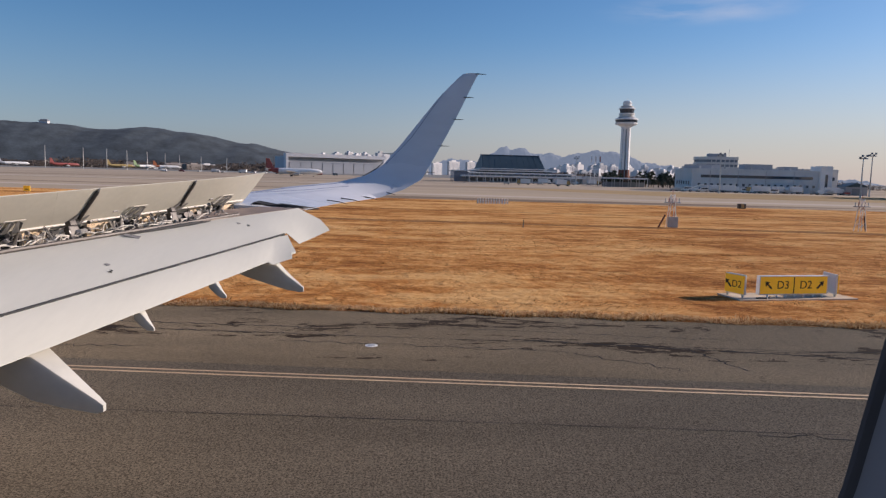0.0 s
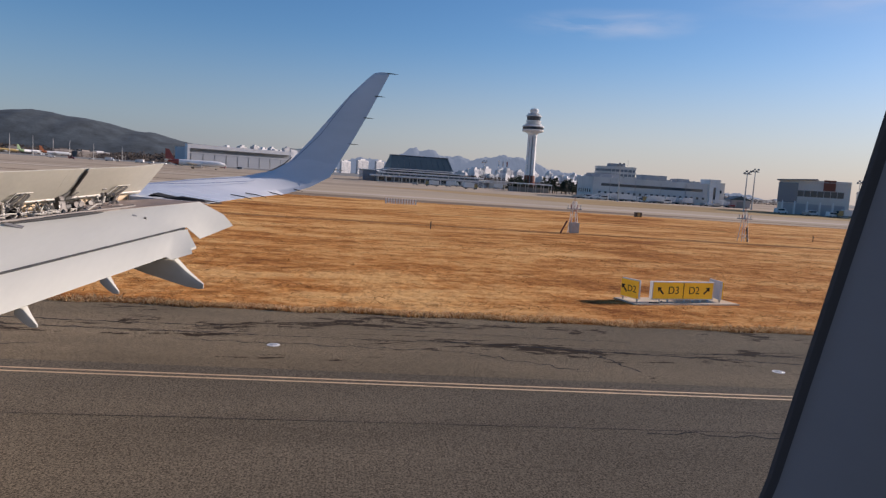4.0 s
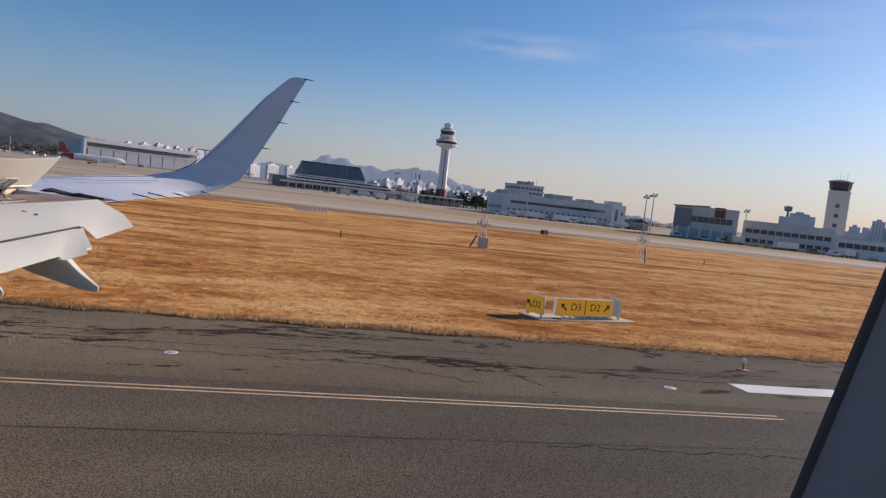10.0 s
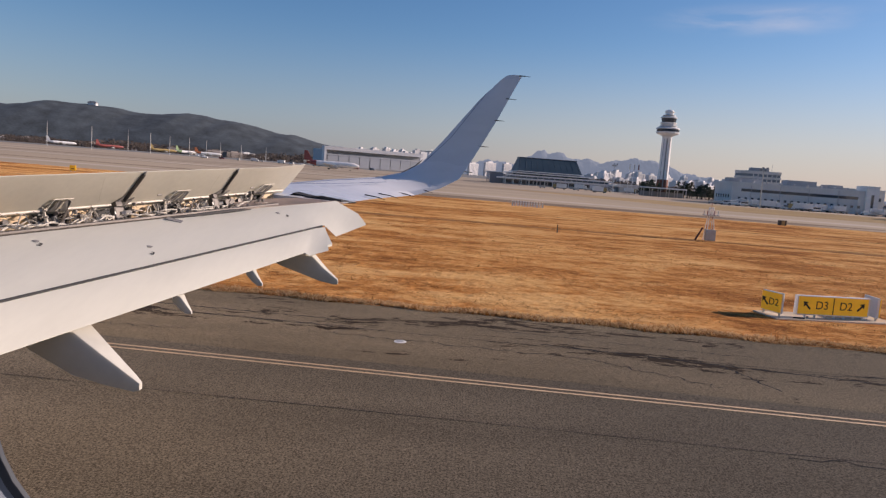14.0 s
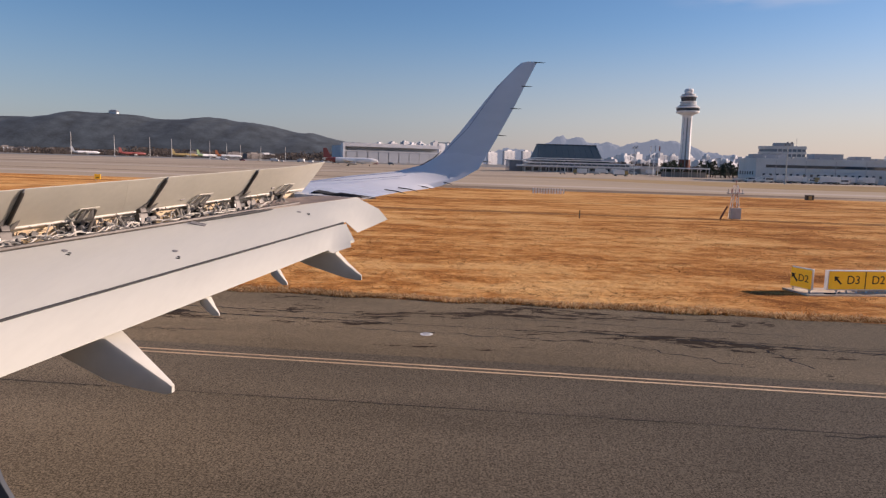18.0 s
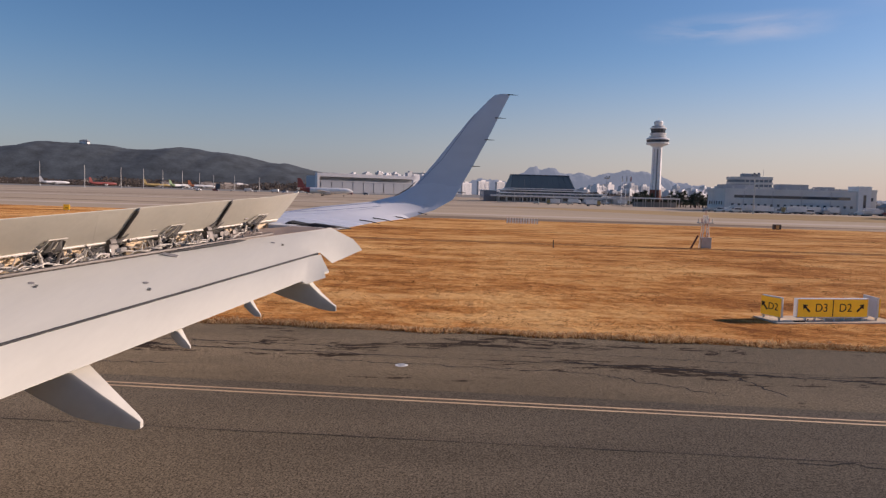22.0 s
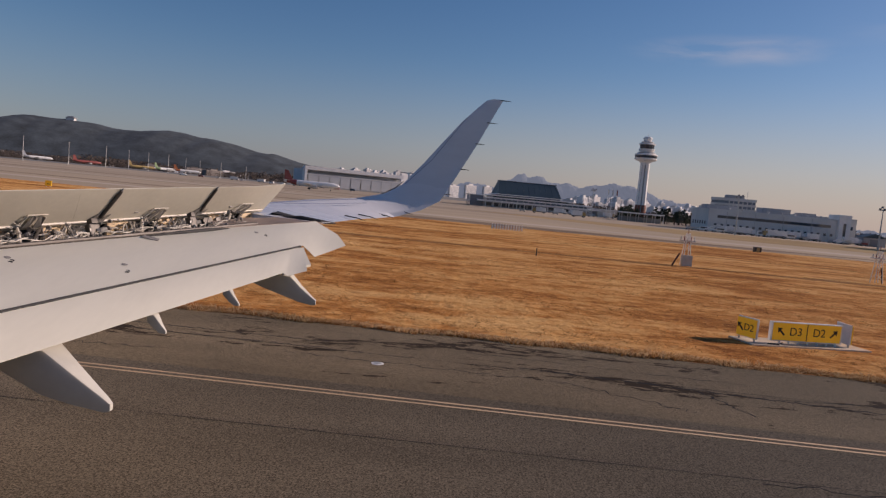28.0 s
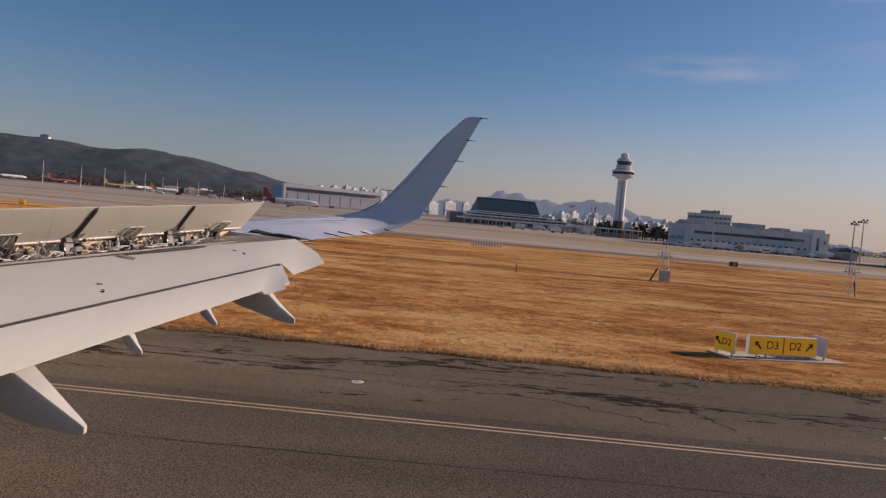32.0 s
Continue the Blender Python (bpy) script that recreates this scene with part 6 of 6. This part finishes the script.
arrow(sign, -1.22, 0.55, -45)
arrow(sign, 1.12, 0.55, 45)
for k in range(7):
    x = -1.2 + 0.42 * k
    part("leg", boxed(x - 0.03, -0.03, 0.05, x + 0.03, 0.03, 0.17), M_WHITE, sign)
for x, rz, face in ((-2.42, -77, M_SIGN), (2.0, 80, M_SIGN)):
    side = part("side_panel", boxed(-0.47, -0.06, 0.2, 0.47, 0.0, 0.93, 0.02), face, sign, "angled yellow side panel")
    side.matrix_basis = pose(x, 0.35, 0, 0, 0, rz)
    part("back_board", boxed(-0.49, 0.004, 0.16, 0.49, 0.09, 0.97, 0.02), M_WHITE, side, "pale back board")
    me = text_mesh("D2", 0.4, 0.004)
    me.materials.append(M_BLACK)
    part("side_lettering", me, None, side, "black letters D2").matrix_basis = pose(0.14, -0.064, 0.56, 90)
    arrow(side, -0.28, 0.56, -45, -0.066)
    for k in (-0.38, 0.38):
        part("side_leg", boxed(k - 0.03, 0.0, 0.02, k + 0.03, 0.06, 0.2), M_POLE, side)
part("cable", tube(bmesh.new(), ((-1.9, -0.3, 0.08), (-1.5, -0.4, 0.09), (-1.2, -0.2, 0.12)), 0.025, 6), M_BLACK, sign)


def beacon_mast(x, y, label, with_box):
    m = thing("navigation_mast", on_ground(x, y), label, "lattice mast", "navigation masts")
    h = 3.4
    for sxx in (-1, 1):
        for syy in (-1, 1):
            part("leg", tube(bmesh.new(), ((sxx * 0.42, syy * 0.42, 0), (sxx * 0.16, syy * 0.16, h)), 0.035, 6), M_WHITE, m)
    for k in range(5):
        z = 0.35 + 0.62 * k
        w = 0.42 - 0.26 * z / h
        w2 = 0.42 - 0.26 * (z + 0.6) / h
        for a, b in (((-w, -w, z), (w2, -w2, z + 0.6)), ((w, -w, z), (-w2, -w2, z + 0.6)), ((-w, w, z), (-w2, -w2, z + 0.6)), ((w, w, z), (w2, -w2, z + 0.6))):
            part("brace", tube(bmesh.new(), (a, b), 0.018, 5), M_RED if k in (1, 3) else M_WHITE, m)
    part("platform", boxed(-0.75, -0.35, 2.55, 0.75, 0.35, 2.65, 0.01), M_POLE, m)
    for k in range(5):
        part("lamp_bracket", tube(bmesh.new(), ((-0.7 + 0.35 * k, 0, 2.65), (-0.7 + 0.35 * k, 0, 3.05)), 0.05, 6), M_RED if k % 2 else M_POLE, m)
    part("top_rod", tube(bmesh.new(), ((0, 0, h), (0, 0, h + 0.5)), 0.03, 6), M_RED, m)
    if with_box:
        part("equipment_box", boxed(-0.5, -0.6, 0.05, 0.5, -0.1, 1.15, 0.03), M_POLE, m, "grey equipment cabinet")
        part("ladder", tube(bmesh.new(), ((-1.4, -0.2, 0.0), (-0.75, -0.2, 1.3)), 0.09, 6), M_BRICK, m)
    else:
        part("ladder", tube(bmesh.new(), ((0.5, -0.2, 0.0), (0.25, -0.2, 1.6)), 0.09, 6), M_ROD, m)


beacon_mast(25.1, 71.4, "white lattice navigation mast with grey cabinet on grass", True)
beacon_mast(46.0, 73.1, "red and white lattice navigation mast on grass", False)

# striped barrier boards on the far side of the grass
bx, by = 11.7, 129.0
stripes = thing("marker_board", on_ground(bx, by, -2), "low board of white upright slats across the grass", "marker board")
for k in range(12):
    part("slat", boxed(-2.9 + 0.5 * k, -0.04, 0.05, -2.62 + 0.5 * k, 0.04, 1.0, 0.01), M_WHITE, stripes)
part("rail", boxed(-2.95, 0.04, 0.35, 2.95, 0.09, 0.45), M_POLE, stripes)
part("rail", boxed(-2.95, 0.04, 0.75, 2.95, 0.09, 0.85), M_POLE, stripes)
ys = thing("location_sign", on_ground(-75, 131), "small yellow taxiway sign on the far grass", "airfield sign")
part("panel", boxed(-0.6, -0.1, 0.25, 0.6, 0.1, 1.25, 0.03), M_SIGN, ys)
part("mark", boxed(-0.3, -0.12, 0.5, 0.3, -0.1, 0.65), M_BLACK, ys)
for x in (-0.4, 0.4):
    part("leg", boxed(x - 0.04, -0.04, -0.1, x + 0.04, 0.04, 0.25), M_POLE, ys)
for x, y in ((9, 66), (-30, 75), (60, 80)):
    cp = thing("marker_peg", on_ground(x, y), "short thin marker peg in the grass", "marker peg", "grass pegs")
    part("peg", tube(bmesh.new(), ((0, 0, -0.1), (0, 0, 0.75)), (0.05, 0.04), 6), M_ROD, cp)
ub = thing("utility_box", on_ground(62, 137), "small dark utility box by the taxiway", "utility box")
part("body", boxed(-0.7, -0.4, -0.05, 0.7, 0.4, 0.95, 0.04), M_ROD, ub)
part("door", boxed(-0.3, -0.43, 0.1, 0.3, -0.4, 0.85, 0.01), M_YELP, ub)


# ---- dry grass ----
M_BLADE_DARK = mat("brown_blades", (0.36, 0.175, 0.065), 0.95, 0, 0.4, 0.3, 3.0, 0)
M_TURF_BLADE = mat("rust_blades", (0.72, 0.39, 0.145), 0.95, 0, 0.5, 0.25, 3.0, 0)
for dull in (M_BLADE_DARK, M_TURF_BLADE, M_BLADE, M_SOIL, M_STRAW, M_SHOULDER, M_STREAK, M_SEAM):
    dull.node_tree.nodes["Principled BSDF"].inputs["Specular IOR Level"].default_value = 0.05
# dry blades let light through
for blade in (M_BLADE_DARK, M_TURF_BLADE, M_BLADE):
    bn, bl = blade.node_tree.nodes, blade.node_tree.links
    skin = bn["Principled BSDF"]
    thru, both = bn.new("ShaderNodeBsdfTranslucent"), bn.new("ShaderNodeMixShader")
    both.inputs["Fac"].default_value = 0.5
    bl.new(skin.inputs["Base Color"].links[0].from_socket, thru.inputs["Color"])
    bl.new(skin.outputs["BSDF"], both.inputs[1])
    bl.new(thru.outputs["BSDF"], both.inputs[2])
    bl.new(both.outputs["Shader"], bn["Material Output"].inputs["Surface"])


def tufts(name, label, n, seed, place, height, spread, material, comb=0.0):
    """Clumps of bent blades; comb: how far they scatter from the lie along the runway, 0 for every way."""
    rg = np.random.default_rng(seed)
    vs, fs = [], []
    for k in range(n):
        x, y = place(rg)
        h = height * rg.uniform(0.4, 1.0) * (1 + 1.1 * noise.noise((x * 0.5, y * 0.9, 2.0)))
        z = gz(x, y)
        for j in range(3):
            a, l = rg.normal(0, comb) + 3.1416 * rg.integers(2) if comb else rg.uniform(0, 6.283), spread * rg.uniform(0.4, 1)
            ex, ey = math.cos(a), math.sin(a)
            w = 0.035 * height / 0.2
            ox, oy = rg.uniform(-0.08, 0.08), rg.uniform(-0.08, 0.08)
            i = len(vs)
            vs += [(x + ox - ey * w, y + oy + ex * w, z - 0.02), (x + ox + ey * w, y + oy - ex * w, z - 0.02), (x + ox + ex * l, y + oy + ey * l, z + h)]
            fs.append((i, i + 1, i + 2))
    me = bpy.data.meshes.new(name)
    me.from_pydata(vs, [], fs)
    me.materials.append(material)
    return tagged(part(name, me, None), label, "grass", kind="stuff")


def near_edge(rg):
    x = rg.uniform(-16, 42)
    u = 22.75 + abs(rg.normal(0, 0.35)) + 0.25 * math.sin(x * 1.7) * rg.random()
    return x, u + SKEW * x


def near_field(rg):
    while True:
        x, u = rg.uniform(-22, 60), 23 + 30 * rg.random() ** 1.3
        if noise.noise((x * 0.16, u * 0.45, 5.0)) + 0.5 * noise.noise((x * 0.7, u * 1.4, 8.0)) > rg.uniform(-0.25, 0.35):
            return x, u + skew(u) * x


def mid_field(rg):
    x = rg.uniform(-45, 100)
    u = 48 + 60 * rg.random()
    return x, u + skew(u) * x


def streak_field(rg):
    while True:
        x, u = rg.uniform(-22, 80), 24 + 40 * rg.random() ** 1.2
        if noise.noise((x * 0.07, u * 0.5, 11.0)) + 0.4 * noise.noise((x * 0.5, u * 1.6, 3.0)) > rg.uniform(-0.25, 0.4):
            return x, u + skew(u) * x


def furrow(rg):
    x = rg.uniform(-40, 110)
    u = 72 + rg.normal(0, 0.9) if rg.random() < 0.8 else 98 + rg.normal(0, 0.6)
    return x, u + skew(u) * x


tufts("grass_fringe", "pale dry grass fringe along the asphalt", 9000, 1, near_edge, 0.12, 0.16, M_BLADE)
tufts("grass_fringe_brown", "brown dead grass fringe along the asphalt", 10000, 7, near_edge, 0.11, 0.2, M_BLADE_DARK)
tufts("grass_tufts", "dry orange-brown grass tufts", 16000, 2, near_field, 0.07, 0.28, M_TURF_BLADE, 0.7)
tufts("grass_tufts_far", "dry orange-brown grass tufts", 9000, 3, mid_field, 0.08, 0.45, M_TURF_BLADE, 0.45)
# brown dead clumps also carry the turf's shadow streaks in their colour
tufts("grass_clumps", "brown dead grass streaks, darkened for the shadows between tufts", 26000, 6, streak_field, 0.085, 0.3, M_BLADE_DARK, 0.5)
# brown strip for bare soil and the shadow line under the fringe
strip("edge_soil_shade", 22.8, 22.95, -300, 300, 0.004, M_SOIL, "strip of soil and painted fringe shadow along the asphalt edge", "soil", nx=500, nu=1, wobble=0.22)
strip("furrow", 70.9, 73.0, -200, 260, 0.02, M_SOIL, "dark shallow furrow across the grass", "furrow", nx=220, nu=2, wobble=1.3)
strip("furrow", 97.7, 98.3, -200, 300, 0.02, M_SOIL, "dark shallow furrow across the grass", "furrow", nx=220, nu=2, wobble=0.6)
tufts("grass_furrow", "dark brown furrow of taller dead grass", 9000, 4, furrow, 0.1, 0.4, M_BLADE_DARK, 0.6)
